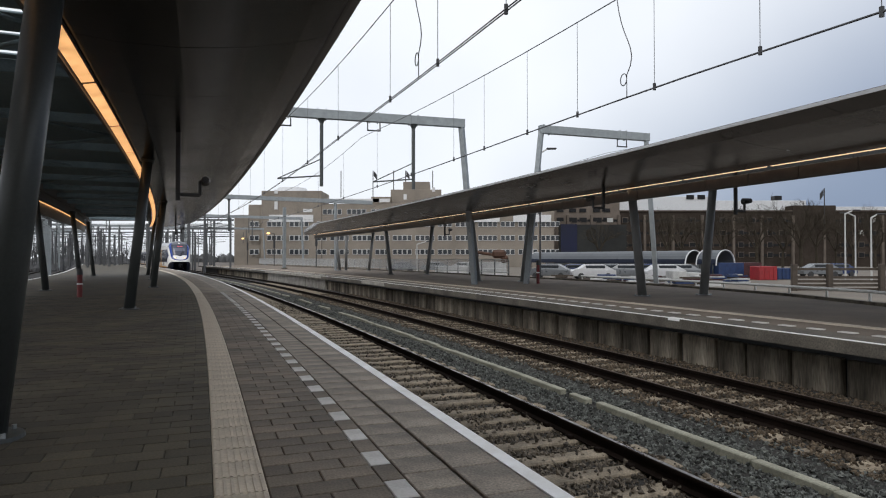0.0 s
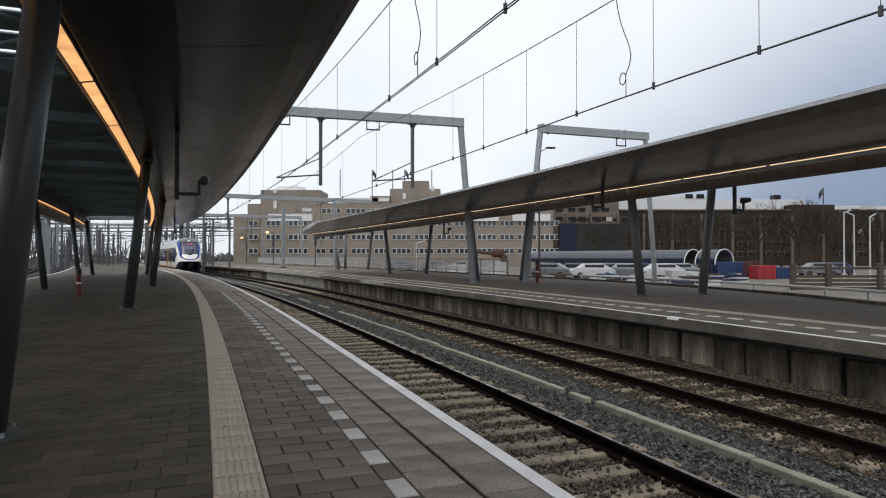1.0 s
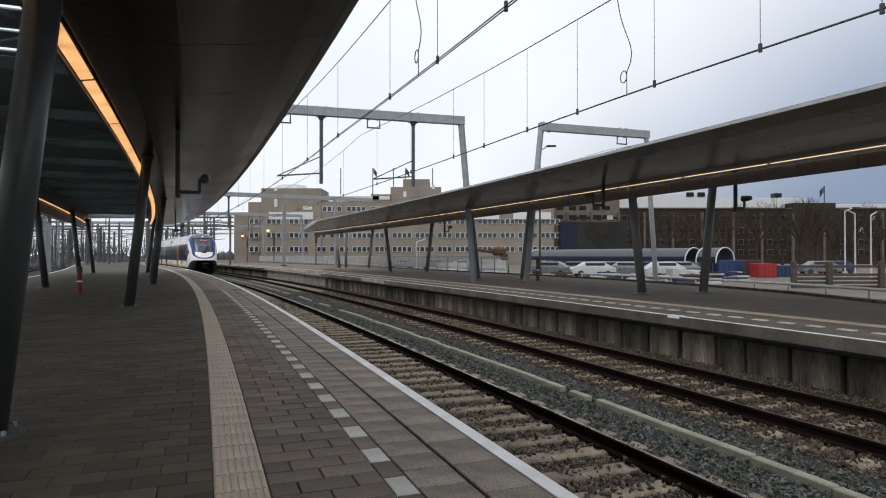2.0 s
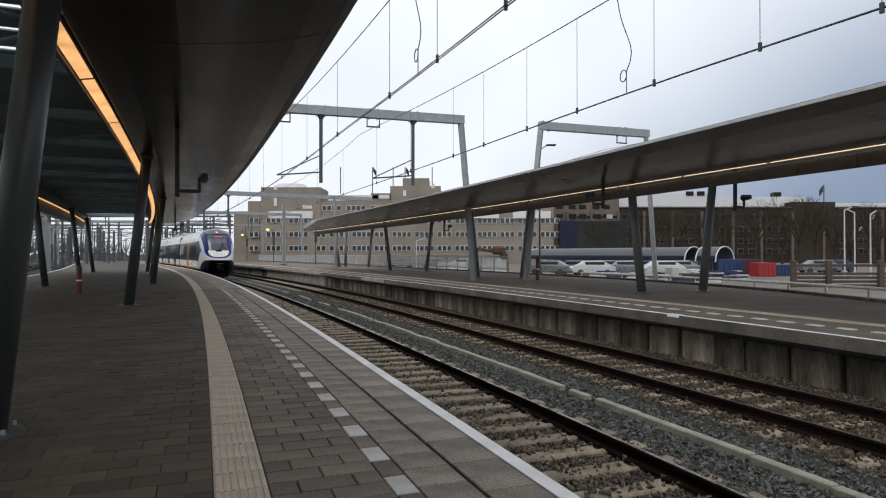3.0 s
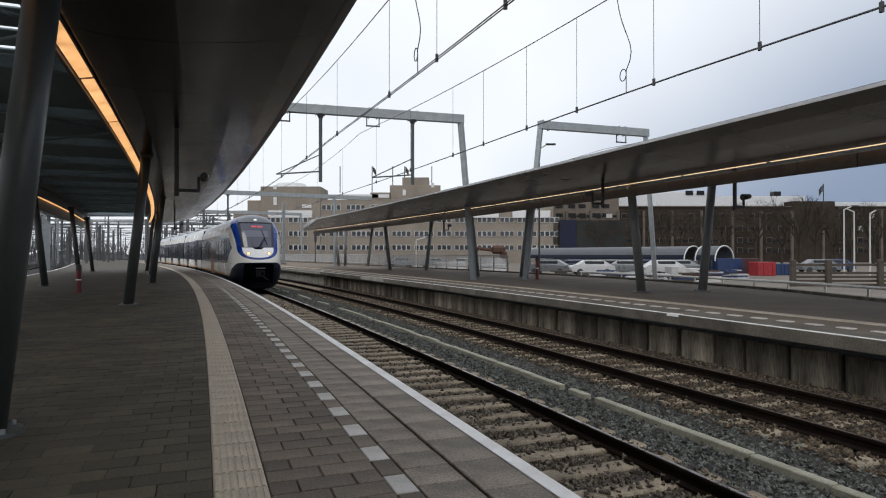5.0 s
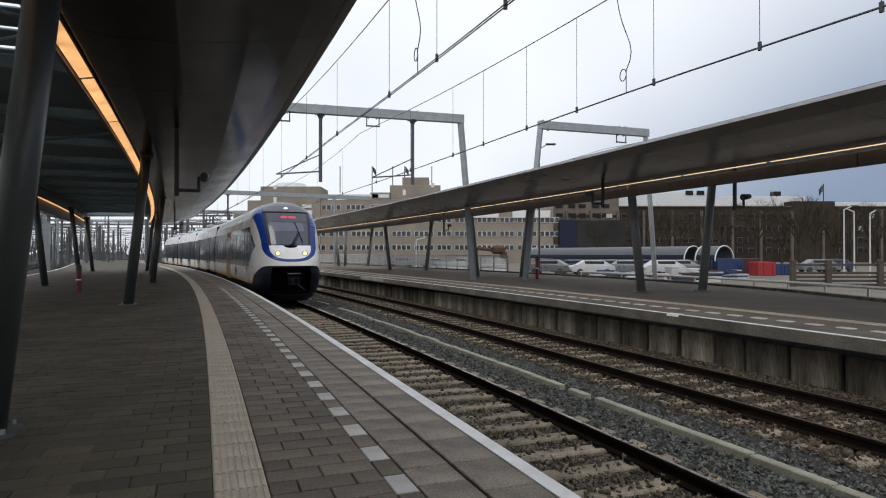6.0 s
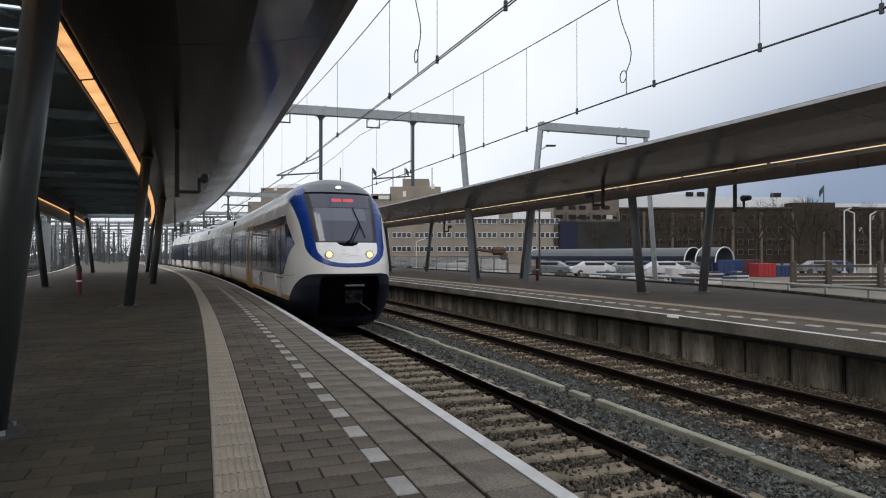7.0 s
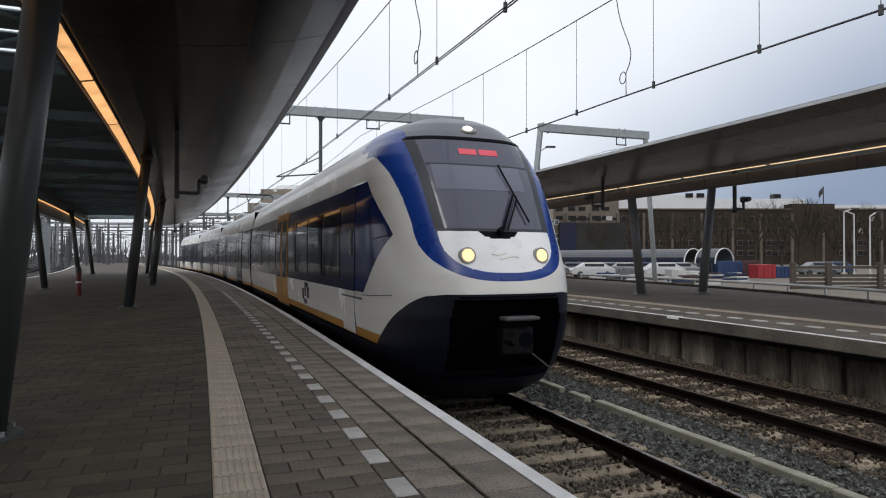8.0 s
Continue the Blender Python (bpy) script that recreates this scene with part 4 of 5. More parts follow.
for i in range(34):
    u, d, n = rs.uniform(950, 1320), rs.uniform(42, 62), rs.randint(2, 5)
    stack = thing("board_stack", "loose stack of pale and brown boards on the building site", "board stack", "board stacks", m=pose(px_at(u, d), d, SQ, 0, 0, rs.uniform(-25, 25)))
    for k in range(n):
        bm = bmesh.new()
        box(bm, rs.uniform(-0.15, 0.15), 0, 0.07 + 0.13 * k, rs.uniform(0.7, 2.0), rs.uniform(0.4, 0.9), 0.12)
        part("board", bm, rs.choice((M_WHITE_BOX, M_FENCE, M_TIMBER, M_CONT_BLUE, M_CONT_DULL)), stack)


def parked_car(x, y, rz, paint, label):
    c = thing("parked_car", label, "car", "parked cars", m=pose(x, y, SQ, 0, 0, rz))
    bm = bmesh.new()
    prof = [(-2.1, 0.3), (-2.15, 0.75), (-1.9, 0.95), (-1.4, 1.0), (-0.75, 1.45), (0.9, 1.48), (1.7, 1.0), (2.1, 0.9), (2.15, 0.3)]
    r = [[bm.verts.new((px, py * (0.8 if pz > 1.2 else 1), pz)) for px, pz in prof] for py in (-0.85, 0.85)]
    n = len(prof)
    for i in range(n):
        j = (i + 1) % n
        bm.faces.new((r[0][i], r[0][j], r[1][j], r[1][i]))
    bm.faces.new(r[0][::-1])
    bm.faces.new(r[1])
    bmesh.ops.bevel(bm, geom=bm.edges[:], offset=0.05, segments=2, affect="EDGES")
    part("body", bm, paint, c)
    for sg in (-1, 1):
        bm = bmesh.new()
        box(bm, 0.1, sg * 0.76, 1.2, 1.9, 0.12, 0.32, bevel=0.05)
        part("side_window", bm, M_PANE, c)
        for k in (-1.3, 1.3):
            bm = bmesh.new()
            tube(bm, (k, sg * 0.68, 0.31), (k, sg * 0.88, 0.31), 0.31, n=16)
            part("wheel", bm, M_DARK, c)


M_CAR_W = mat("white_car_paint", (0.48, 0.48, 0.49), 0.25, vary=0.04, bump=0)
M_CAR_G = mat("silver_car_paint", (0.17, 0.18, 0.19), 0.3, metal=0.4, vary=0.05, bump=0)
M_CAR_B = mat("dark_blue_car_paint", (0.02, 0.035, 0.10), 0.25, vary=0.05, bump=0)
for i, (u, d) in enumerate(((968, 66), (1010, 68), (1040, 64), (1068, 67), (1098, 65), (1128, 68), (1160, 64), (1190, 66), (1430, 72), (1460, 74), (820, 92), (770, 96), (712, 98))):
    m = (M_CAR_G, M_CAR_B, M_CAR_W, M_CAR_G)[i % 4]
    parked_car(px_at(u, d), d - 2, 13 * i % 40 - 25, m, ("silver", "dark blue", "white", "silver")[i % 4] + " car parked on the square behind the platform")

hoarding = thing("timber_fence", "weathered timber post and board fence on the square", "fence")
for i, u in enumerate((1405, 1468, 1560, 1640)):
    bm = bmesh.new()
    box(bm, px_at(u, 40), 40, -0.25, 0.34, 0.26, 2.4, bevel=0.03)
    part("post", bm, M_TIMBER, hoarding)
for z in (0.62, 0.1, -0.15, -0.4, -0.65, -0.9):
    bm = bmesh.new()
    box(bm, (px_at(1405, 40) + px_at(1640, 40)) / 2, 40.2, z, px_at(1640, 40) - px_at(1405, 40), 0.08, 0.16)
    part("board", bm, M_TIMBER, hoarding)


def street_lamp(u, d, top_v, label, arm=1.0, paint=None):
    x, z = px_at(u, d), H_EYE + (456.8 - top_v) * d / 1122.76
    p = thing("street_lamp", label, "street lamp", "street lamps", m=pose(x, d, -1.45))
    bm = bmesh.new()
    tube(bm, (0, 0, 0), (0, 0, z + 1.45), 0.085, 0.055, 10)
    part("pole", bm, paint or M_FENCE, p)
    bm = bmesh.new()
    tube(bm, (0, 0, z + 1.4), (arm, 0, z + 1.75), 0.06, n=8)
    part("arm", bm, M_FENCE, p)
    bm = bmesh.new()
    box(bm, arm + 0.3 * (1 if arm > 0 else -1), 0, z + 1.76, 0.8, 0.3, 0.14, bevel=0.05)
    part("lamp_head", bm, M_DARK, p)


street_lamp(1496, 62, 378, "pale grey street lamp pole on the square", 0.8)
street_lamp(1514, 64, 382, "pale grey street lamp pole beside another one", -0.8)
street_lamp(1542, 58, 385, "pale grey street lamp pole with short arm", 0.6)
street_lamp(956, 50, 270, "dark lamp pole above the canopy", 0.6, M_DARK)
street_lamp(738, 75, 432, "pale lamp pole with two arms", 1.2)

# timber grab on the building site
grab = thing("excavator_grab", "rusty brown excavator grab raised over the site", "excavator")
M_GRAB = mat("rusty_machine_paint", (0.075, 0.035, 0.02), 0.7, vary=0.3)
bm = bmesh.new()
gx = px_at(872, 60)
tube(bm, (gx - 1.6, 60, 1.9), (gx + 0.3, 60, 1.6), 0.16, 0.13, 6)
part("arm", bm, M_GRAB, grab)
bm = bmesh.new()
box(bm, gx + 0.6, 60, 1.7, 1.3, 0.8, 0.8, m=None, bevel=0.2)
box(bm, gx + 1.1, 60, 1.2, 0.7, 0.7, 0.7, bevel=0.15)
part("bucket", bm, M_GRAB, grab)
bm = bmesh.new()
tube(bm, (gx - 1.5, 60.1, 1.85), (gx - 1.9, 60.2, -1.45), 0.2, 0.25, 6)
part("boom", bm, M_GRAB, grab)

# ---- distant woods and town on the horizon ----
M_WOOD = mat("distant_woods", (0.075, 0.076, 0.078), 0.95, vary=0.35, scale=0.2)


def bare_woods(name, d0, d1, a0, a1, count, h0, h1, seed, label):
    """A belt of bare far trees and scrub: forked stems over low brush."""
    rw = random.Random(seed)
    bm = bmesh.new()
    for i in range(count):
        a = radians(rw.uniform(a0, a1))
        d = rw.uniform(d0, d1)
        x, y, h = d * math.cos(a), d * math.sin(a), rw.uniform(h0, h1)
        k = d / 200
        top = (x + rw.uniform(-0.4, 0.4), y, -1.5 + h * 0.45)
        tube(bm, (x, y, -1.5), top, 0.16 * k, 0.11 * k, 4)
        for j in range(6):
            tip = (top[0] + rw.uniform(-0.3, 0.3) * h, y + rw.uniform(-0.2, 0.2) * h, -1.5 + h * rw.uniform(0.7, 1.0))
            tube(bm, top, tip, 0.07 * k, 0.025 * k, 3)
        w = rw.uniform(0.7, 1.6) * k
        for j in range(3):
            bmesh.ops.create_icosphere(bm, subdivisions=1, radius=1, matrix=Matrix.Translation((x + rw.uniform(-2, 2) * k, y, -1.5 + 0.5 * w)) @ Matrix.Diagonal((w, w, w * rw.uniform(0.7, 1.5), 1)))
    tagged(part(name, bm, M_WOOD), label, "trees", kind="stuff")


bare_woods("distant_trees", 210, 330, 114, 165, 330, 5, 9.5, 9, "grey bare trees and scrub beyond the railway yard")
bare_woods("distant_trees", 125, 185, 115, 160, 300, 5.0, 9.0, 21, "grey scrub and bare trees beside the yard tracks")
bare_woods("distant_trees", 400, 520, 60, 114, 160, 5, 10, 10, "grey bare trees along the horizon")
# ---- train ----
M_T_WHITE = mat("train_white_paint", (0.83, 0.81, 0.765), 0.24, vary=0.03, scale=0.8, bump=0.0)
M_T_MASK = mat("train_front_white", (0.84, 0.84, 0.85), 0.3, vary=0.04, bump=0.0)
M_T_BLUE = mat("train_blue_paint", (0.007, 0.042, 0.25), 0.28, vary=0.08, scale=0.8, bump=0.0)
M_T_NAVY = mat("train_window_band", (0.006, 0.014, 0.06), 0.12, spec=0.2, vary=0.15, scale=0.8, bump=0.0)
M_T_BLACK = mat("train_black_plastic", (0.0025, 0.003, 0.006), 0.6, vary=0.2, spec=0.06, bump=0.05)
M_T_YELLOW = mat("train_yellow_paint", (0.44, 0.205, 0.022), 0.4, vary=0.1, bump=0.0)
M_T_ROOF = mat("train_roof_grey", (0.50, 0.52, 0.54), 0.35, vary=0.1, scale=0.7, bump=0.0)
M_T_CAP = mat("train_cap_grey", (0.135, 0.145, 0.165), 0.35, vary=0.06, bump=0.0)
M_T_GLASS = glass("train_side_glass", (0.005, 0.007, 0.012), 0.05, 0.22)
M_T_SCREEN = glass("windscreen_glass", (0.062, 0.068, 0.10), 0.07, 0.7)
M_T_FRIT = mat("windscreen_black_border", (0.04, 0.044, 0.054), 0.35, spec=0.2, vary=0.1, bump=0.0)
M_T_BAND = glass("windscreen_pale_band", (0.125, 0.135, 0.18), 0.1, 0.6)
M_LAMP = glow("headlight_glow", (1.0, 0.70, 0.34), 1.1)
M_LAMP_TOP = glow("top_light_glow", (1.0, 0.97, 0.9), 0.75)
M_DEST = glow("destination_display_red", (0.55, 0.07, 0.10), 0.34)
M_T_BUMPER = mat("train_dark_bumper", (0.006, 0.008, 0.018), 0.45, vary=0.2, spec=0.25, bump=0.0)
M_T_CAB = glass("cab_side_glass", (0.008, 0.024, 0.12), 0.1, 0.25)
M_HOOD = mat("worn_grey_hood", (0.085, 0.085, 0.088), 0.5, vary=0.2)
M_COUPLER = mat("oily_coupler_steel", (0.007, 0.007, 0.008), 0.5, spec=0.2, vary=0.2)
M_SIL = mat("pale_metal", (0.30, 0.30, 0.29), 0.4, metal=0.3, vary=0.1, bump=0.0)


NOSE = curve([(-0.62, 0.55), (-0.45, 0.25), (-0.2, 0.05), (0.2, -0.12), (0.55, -0.2), (0.86, -0.2), (1.1, -0.14), (1.35, 0.0), (1.67, 0.2), (2.4, 0.62), (3.04, 1.04),
              (3.18, 1.15), (3.33, 1.30), (3.45, 1.55), (3.54, 2.0), (3.6, 3.0)])
HALF = curve([(-0.62, 0.95), (-0.45, 1.15), (-0.2, 1.3), (0.1, 1.38), (0.5, 1.42), (1.3, 1.42), (1.8, 1.42), (2.2, 1.40), (2.5, 1.36), (2.8, 1.29), (3.0, 1.20), (3.18, 1.10),
              (3.33, 0.95), (3.45, 0.75), (3.54, 0.46), (3.6, 0.03)])
KNEE = curve([(-0.62, 1.9), (2.5, 2.1), (3.0, 2.4), (3.3, 3.0), (3.6, 4.6)])
CAR_END, CAR_MID = 19.85, 16.0
POW = 3.0


def shell(e, z):
    """A point of the driving car's skin: |e| up to 1 runs round the nose, past 1 along the side."""
    w, y0, k = HALF(z), NOSE(z), KNEE(z)
    sg, a = (1 if e >= 0 else -1), abs(e)
    if a <= 1:
        g = a * math.pi / 2
        return Vector((sg * w * math.sin(g) ** (2 / POW), y0 + (k - y0) * (1 - max(0.0, math.cos(g)) ** (2 / POW)), z))
    return Vector((sg * w, k + (CAR_END - 0.12 - k) * (a - 1), z))


def ucurve(q, top, depth, half, p):
    """Positive inside a U that closes depth below top."""
    k = max(0.0, (top - q.z) / depth)
    return depth * (1 - ((abs(q.x) / half) ** p + k ** p) ** (1 / p))


BLUE_RATIO = curve([(1.75, 1.10), (2.1, 1.145), (2.5, 1.225), (2.7, 1.26), (2.85, 1.265), (2.95, 1.25), (3.05, 1.4), (3.2, 2.0)])
G_BLUE = lambda p: ucurve(p, 1.75, 0.75, 1.10, 2.6) if p.z < 1.75 else BLUE_RATIO(p.z) - abs(p.x)
G_MASK = lambda p: min(ucurve(p, 1.66, 0.55, 0.84, 2.7), 1.66 - p.z)
G_NOTCH = lambda p: 1 - (p.x / 0.29) ** 2 - ((1.67 - p.z) / 0.115) ** 2
G_SCREEN = lambda p: min(curve([(1.66, 0.74), (3.04, 0.84)])(p.z) - abs(p.x), p.z - 1.7, 3.02 - p.z)
G_FRIT = lambda p: min(curve([(1.66, 0.86), (3.05, 0.98)])(p.z) - abs(p.x), p.z - 1.655, 3.06 - p.z)
G_BLACK = lambda p: 0.84 - 0.74 * min(1, max(0, (p.y - 0.15) / 1.25)) ** 1.3 - 0.12 * max(0, (abs(p.x) - 0.85)) - p.z
G_BAND = lambda p: min(p.z - 0.78, 2.46 - p.z, p.y - (0.85 + 1.25 * max(0, p.z - 1.62) ** 1.15 if p.z > 1.62 else 0.85 + 1.25 * (1.62 - p.z)))
G_ORANGE = lambda p: min(p.z - 0.08, 0.22 - p.z)
G_ROOF = lambda p: p.z - (2.93 + 0.1 * min(1, max(0, 3.5 - p.y)))
FRONT_G = (G_BLUE, G_NOTCH, G_MASK, G_SCREEN, G_FRIT, G_BLACK, G_BAND)


def region(p, e):
    if G_BLACK(p) > 0:
        return "coupler_bay" if abs(p.x) < 0.80 - 0.2 * max(0, p.z - 0.55) and -0.3 < p.z < 0.76 and p.y < 1 else "bumper"
    front = abs(e) < 1.02
    if front and G_FRIT(p) > 0:
        return "windscreen" if G_SCREEN(p) > 0 else "windscreen_border"
    if front and G_MASK(p) > 0 and p.y < 1:
        return "wiper_recess" if G_NOTCH(p) > 0 else "front_panel"
    if p.z > 3.05 and abs(p.x) < 0.9 and p.y < 3.2:
        return "roof_cap"
    if front and p.z > 0.98 and G_BLUE(p) > 0 and p.y < 2.4:
        return "blue_surround"
    if p.z > 3.0 and 2.4 <= p.y < 2.9:
        return "blue_surround"
    if G_BAND(p) > 0:
        return "cab_side_glass" if p.y < 2.42 else "window_band"
    if p.y > 1.0 and G_ORANGE(p) > 0:
        return "sill_stripe"
    if p.z < 0.08:
        return "skirt"
    if p.z > 3.0:
        return "roof"
    return "body"


SKIN = {"bumper": M_T_BUMPER, "coupler_bay": M_T_BLACK, "cab_side_glass": M_T_CAB, "windscreen": M_T_SCREEN, "windscreen_border": M_T_FRIT, "front_panel": M_T_MASK, "wiper_recess": M_T_BLACK, "roof_cap": M_T_CAP, "blue_surround": M_T_BLUE,
        "window_band": M_T_NAVY, "sill_stripe": M_T_YELLOW, "skirt": M_T_BLACK, "roof": M_T_ROOF, "body": M_T_WHITE}


def skin_parts(car):
    zs = [-0.62 + 4.22 * i / 176 for i in range(177)]
    side = [1 + 0.012 * i for i in range(1, 9)] + [1.1 + 0.9 * i / 24 for i in range(1, 25)]
    fine = [i / 600 for i in range(601)]
    run = [0.0]
    for a, b in zip(fine, fine[1:]):
        run.append(run[-1] + (shell(b, 1.6) - shell(a, 1.6)).length)
    half = [float(np.interp(run[-1] * i / 108, run, fine)) for i in range(109)]
    es = [-a for a in side[::-1]] + [-a for a in half[:0:-1]] + half + side
    grid = []
    for i, e in enumerate(es):
        col = []
        for z in zs:
            q = [e, z]
            if abs(e) < 1.05 and 0 < z < 3.1:
                for g in FRONT_G:
                    p = shell(*q)
                    if g is G_BAND and abs(q[0]) < 0.6 or g in (G_NOTCH, G_MASK, G_SCREEN, G_FRIT) and abs(q[0]) > 0.75:
                        continue
                    v = g(p)
                    if abs(v) < 0.05:
                        ce = (es[min(i + 1, len(es) - 1)] - es[max(i - 1, 0)]) / 2
                        de, dz = (g(shell(q[0] + ce * 0.1, q[1])) - v) / (ce * 0.1), (g(shell(q[0], q[1] + 0.004)) - v) / 0.004
                        n2 = (de * ce) ** 2 + (dz * 0.024) ** 2
                        if n2 > 1e-9:
                            me, mz = -v * de * ce ** 2 / n2, -v * dz * 0.024 ** 2 / n2
                            if abs(me) < 0.56 * ce and abs(mz) < 0.0135:
                                q = [q[0] + me, q[1] + mz]
                                break
            col.append(q)
        grid.append(col)
    pts = [[shell(*q) for q in col] for col in grid]
    sets = {}
    for i in range(len(es) - 1):
        for j in range(len(zs) - 1):
            me = [(grid[a][b][0], grid[a][b][1]) for a, b in ((i, j), (i + 1, j), (i + 1, j + 1), (i, j + 1))]
            ec, zc = sum(m[0] for m in me) / 4, sum(m[1] for m in me) / 4
            sets.setdefault(region(shell(ec, zc), ec), []).append((i, j))
    out = {}
    for name, cells in sets.items():
        bm, seen = bmesh.new(), {}
        def vert(a, b):
            if (a, b) not in seen:
                seen[(a, b)] = bm.verts.new(pts[a][b])
            return seen[(a, b)]
        for i, j in cells:
            try:
                bm.faces.new((vert(i, j), vert(i + 1, j), vert(i + 1, j + 1), vert(i, j + 1)))
            except ValueError:
                pass
        if name == "coupler_bay":       # sunk into the bumper
            for v in [v for v in bm.verts if not v.is_boundary]:
                v.co.y += 0.5
        if name == "cab_side_glass":
            for sg in (-1, 1):
                one = bm.copy()
                bmesh.ops.delete(one, geom=[v for v in one.verts if v.co.x * sg < 0], context="VERTS")
                out[name] = part(name, one, SKIN[name], car, smooth=True)
            bm.free()
            continue
        out[name] = part(name, bm, SKIN[name], car, smooth=True)
    return out


def side_slab(name, y0, y1, z0, z1, material, parent, sg, proud=0.006, label=""):
    """A thin panel that follows the car's side between two heights."""
    bm = bmesh.new()
    zs = steps(z0, z1, 0.3)
    rows = []
    for z in zs:
        w = HALF(z)
        rows.append([bm.verts.new((sg * (w + proud), y0, z)), bm.verts.new((sg * (w + proud), y1, z)), bm.verts.new((sg * (w - 0.02), y1, z)), bm.verts.new((sg * (w - 0.02), y0, z))])
    for a, b in zip(rows, rows[1:]):
        for k in range(4):
            bm.faces.new((a[k], a[(k + 1) % 4], b[(k + 1) % 4], b[k]))
    bm.faces.new(rows[0])
    bm.faces.new(rows[-1][::-1])
    bmesh.ops.recalc_face_normals(bm, faces=bm.faces)
    return part(name, bm, material, parent, label)


def doors(car, yc, paint=M_T_YELLOW, label="yellow sliding door leaf"):
    for sg in (-1, 1):
        for k in (-1, 1):
            d = side_slab("door", yc + k * 0.55 - 0.53, yc + k * 0.55 + 0.53, 0.0, 2.5, paint, car, sg, 0.012, label)
            side_slab("door_window", yc + k * 0.55 - 0.36, yc + k * 0.55 + 0.36, 0.75, 2.3, M_T_GLASS, d, sg, 0.018)


def windows(car, spans):
    for sg in (-1, 1):
        for y0, y1 in spans:
            side_slab("window", y0, y1, 0.95, 2.15, M_T_GLASS, car, sg, 0.008)


def bogie(car, yc, half=1.9):
    bm = bmesh.new()
    for sg in (-1, 1):
        box(bm, sg * 1.0, yc, -0.33, 0.14, 2 * half, 0.24, bevel=0.03)
        for k in (-1, 1):
            tube(bm, (sg * 0.68, yc + k * 1.25, -0.37), (sg * 0.82, yc + k * 1.25, -0.37), 0.42, n=24)
    for k in (-1, 1):
        tube(bm, (-0.7, yc + k * 1.25, -0.37), (0.7, yc + k * 1.25, -0.37), 0.08)
    box(bm, 0, yc, -0.3, 1.6, 0.5, 0.25, bevel=0.03)
    part("bogie", bm, M_T_BLACK, car)


def driving_car():
    car = thing("train_car", "white and blue electric train driving car with yellow doors", "train", "cars of the train")
    p = skin_parts(car)
    screen = p["windscreen"]
    # floor pan and rear wall
    bm = bmesh.new()
    box(bm, 0, 11, -0.32, 2.3, 17.0, 0.5, bevel=0.05)
    box(bm, 0, CAR_END - 0.16, 1.4, 2.2, 0.06, 3.2)
    part("underframe", bm, M_T_BLACK, car)
    for sg in (-1, 1):
        hub = part("headlight", disc_on_nose(sg * 0.55, 1.35, 0.115, 0.05), M_SIL, car, "round chrome headlight bezel")
        part("lens", disc_on_nose(sg * 0.55, 1.35, 0.088, 0.056), M_LAMP, hub, "lit warm headlight lens")
    bm = bmesh.new()
    bmesh.ops.create_uvsphere(bm, u_segments=16, v_segments=10, radius=1, matrix=Matrix.Translation(nose_at(0, 3.2, 0.0)) @ pose(0, 0, 0, -40) @ Matrix.Diagonal((0.13, 0.05, 0.075, 1)))
    top = part("top_light", bm, M_SIL, car, "oval top light housing", smooth=True)
    bm = bmesh.new()
    bmesh.ops.create_uvsphere(bm, u_segments=16, v_segments=10, radius=1, matrix=Matrix.Translation(nose_at(-0.03, 3.2, 0.035)) @ pose(0, 0, 0, -40) @ Matrix.Diagonal((0.085, 0.04, 0.055, 1)))
    part("lens", bm, M_LAMP_TOP, top, "lit white lamp lens", smooth=True)
    # joint line and paler band across the windscreen
    bm = bmesh.new()
    ribbon(bm, [(x, 2.63) for x in steps(-0.8, 0.8, 0.2)], 0.012, 0.006)
    part("screen_joint", bm, M_T_FRIT, screen)
    bm = bmesh.new()
    ribbon(bm, [(x, 3.055) for x in steps(-0.93, 0.93, 0.1)], 0.022, 0.012)
    part("seal", bm, M_T_BLACK, screen, "black rubber seal")
    bm = bmesh.new()
    for a, b in ((-0.28, 0.0), (0.04, 0.34)):
        ribbon(bm, [(x, 2.84) for x in steps(a, b, 0.07)], 0.045, 0.006)
    part("destination_display", bm, M_DEST, screen, "glowing red destination display")
    bm = bmesh.new()
    for z in (2.3, 2.4, 2.5, 2.585):
        ribbon(bm, [(x, z) for x in steps(-0.74, 0.62, 0.1)], 0.05 if z < 2.55 else 0.036, 0.004)
    part("sun_blind", bm, M_T_BAND, screen, "paler band across the windscreen")
    # joints between the skin panels of the nose
    for sg in (-1, 1):
        for e0, e1, z0, z1 in ((0.66, 0.90, 1.63, 1.57), (0.72, 1.0, 0.80, 0.74)):
            bm = bmesh.new()
            line = [shell(sg * (e0 + (e1 - e0) * k / 14), z0 + (z1 - z0) * k / 14) for k in range(15)]
            for p0, p1 in zip(line, line[1:]):
                tube(bm, p0, p1, 0.007, n=5)
            part("panel_joint", bm, M_T_FRIT, car, "thin dark panel joint")
    # wiper
    bm = bmesh.new()
    a, b, c, d = nose_at(0.06, 1.68, 0.05), nose_at(0.36, 2.18, 0.06), nose_at(0.26, 2.62, 0.045), nose_at(0.50, 1.78, 0.045)
    tube(bm, a, b, 0.022, 0.014, 8)
    tube(bm, nose_at(0.12, 1.66, 0.05), nose_at(0.39, 2.1, 0.06), 0.012, 0.012, 8)
    tube(bm, c, d, 0.014, 0.014, 6)
    tube(bm, nose_at(0.0, 1.64, 0.03), nose_at(0.0, 1.64, 0.09), 0.05, 0.04, 10)
    part("windscreen_wiper", bm, M_T_BLACK, car, "black pantograph wiper")
    # raised emblem of plain wave bars
    bm = bmesh.new()
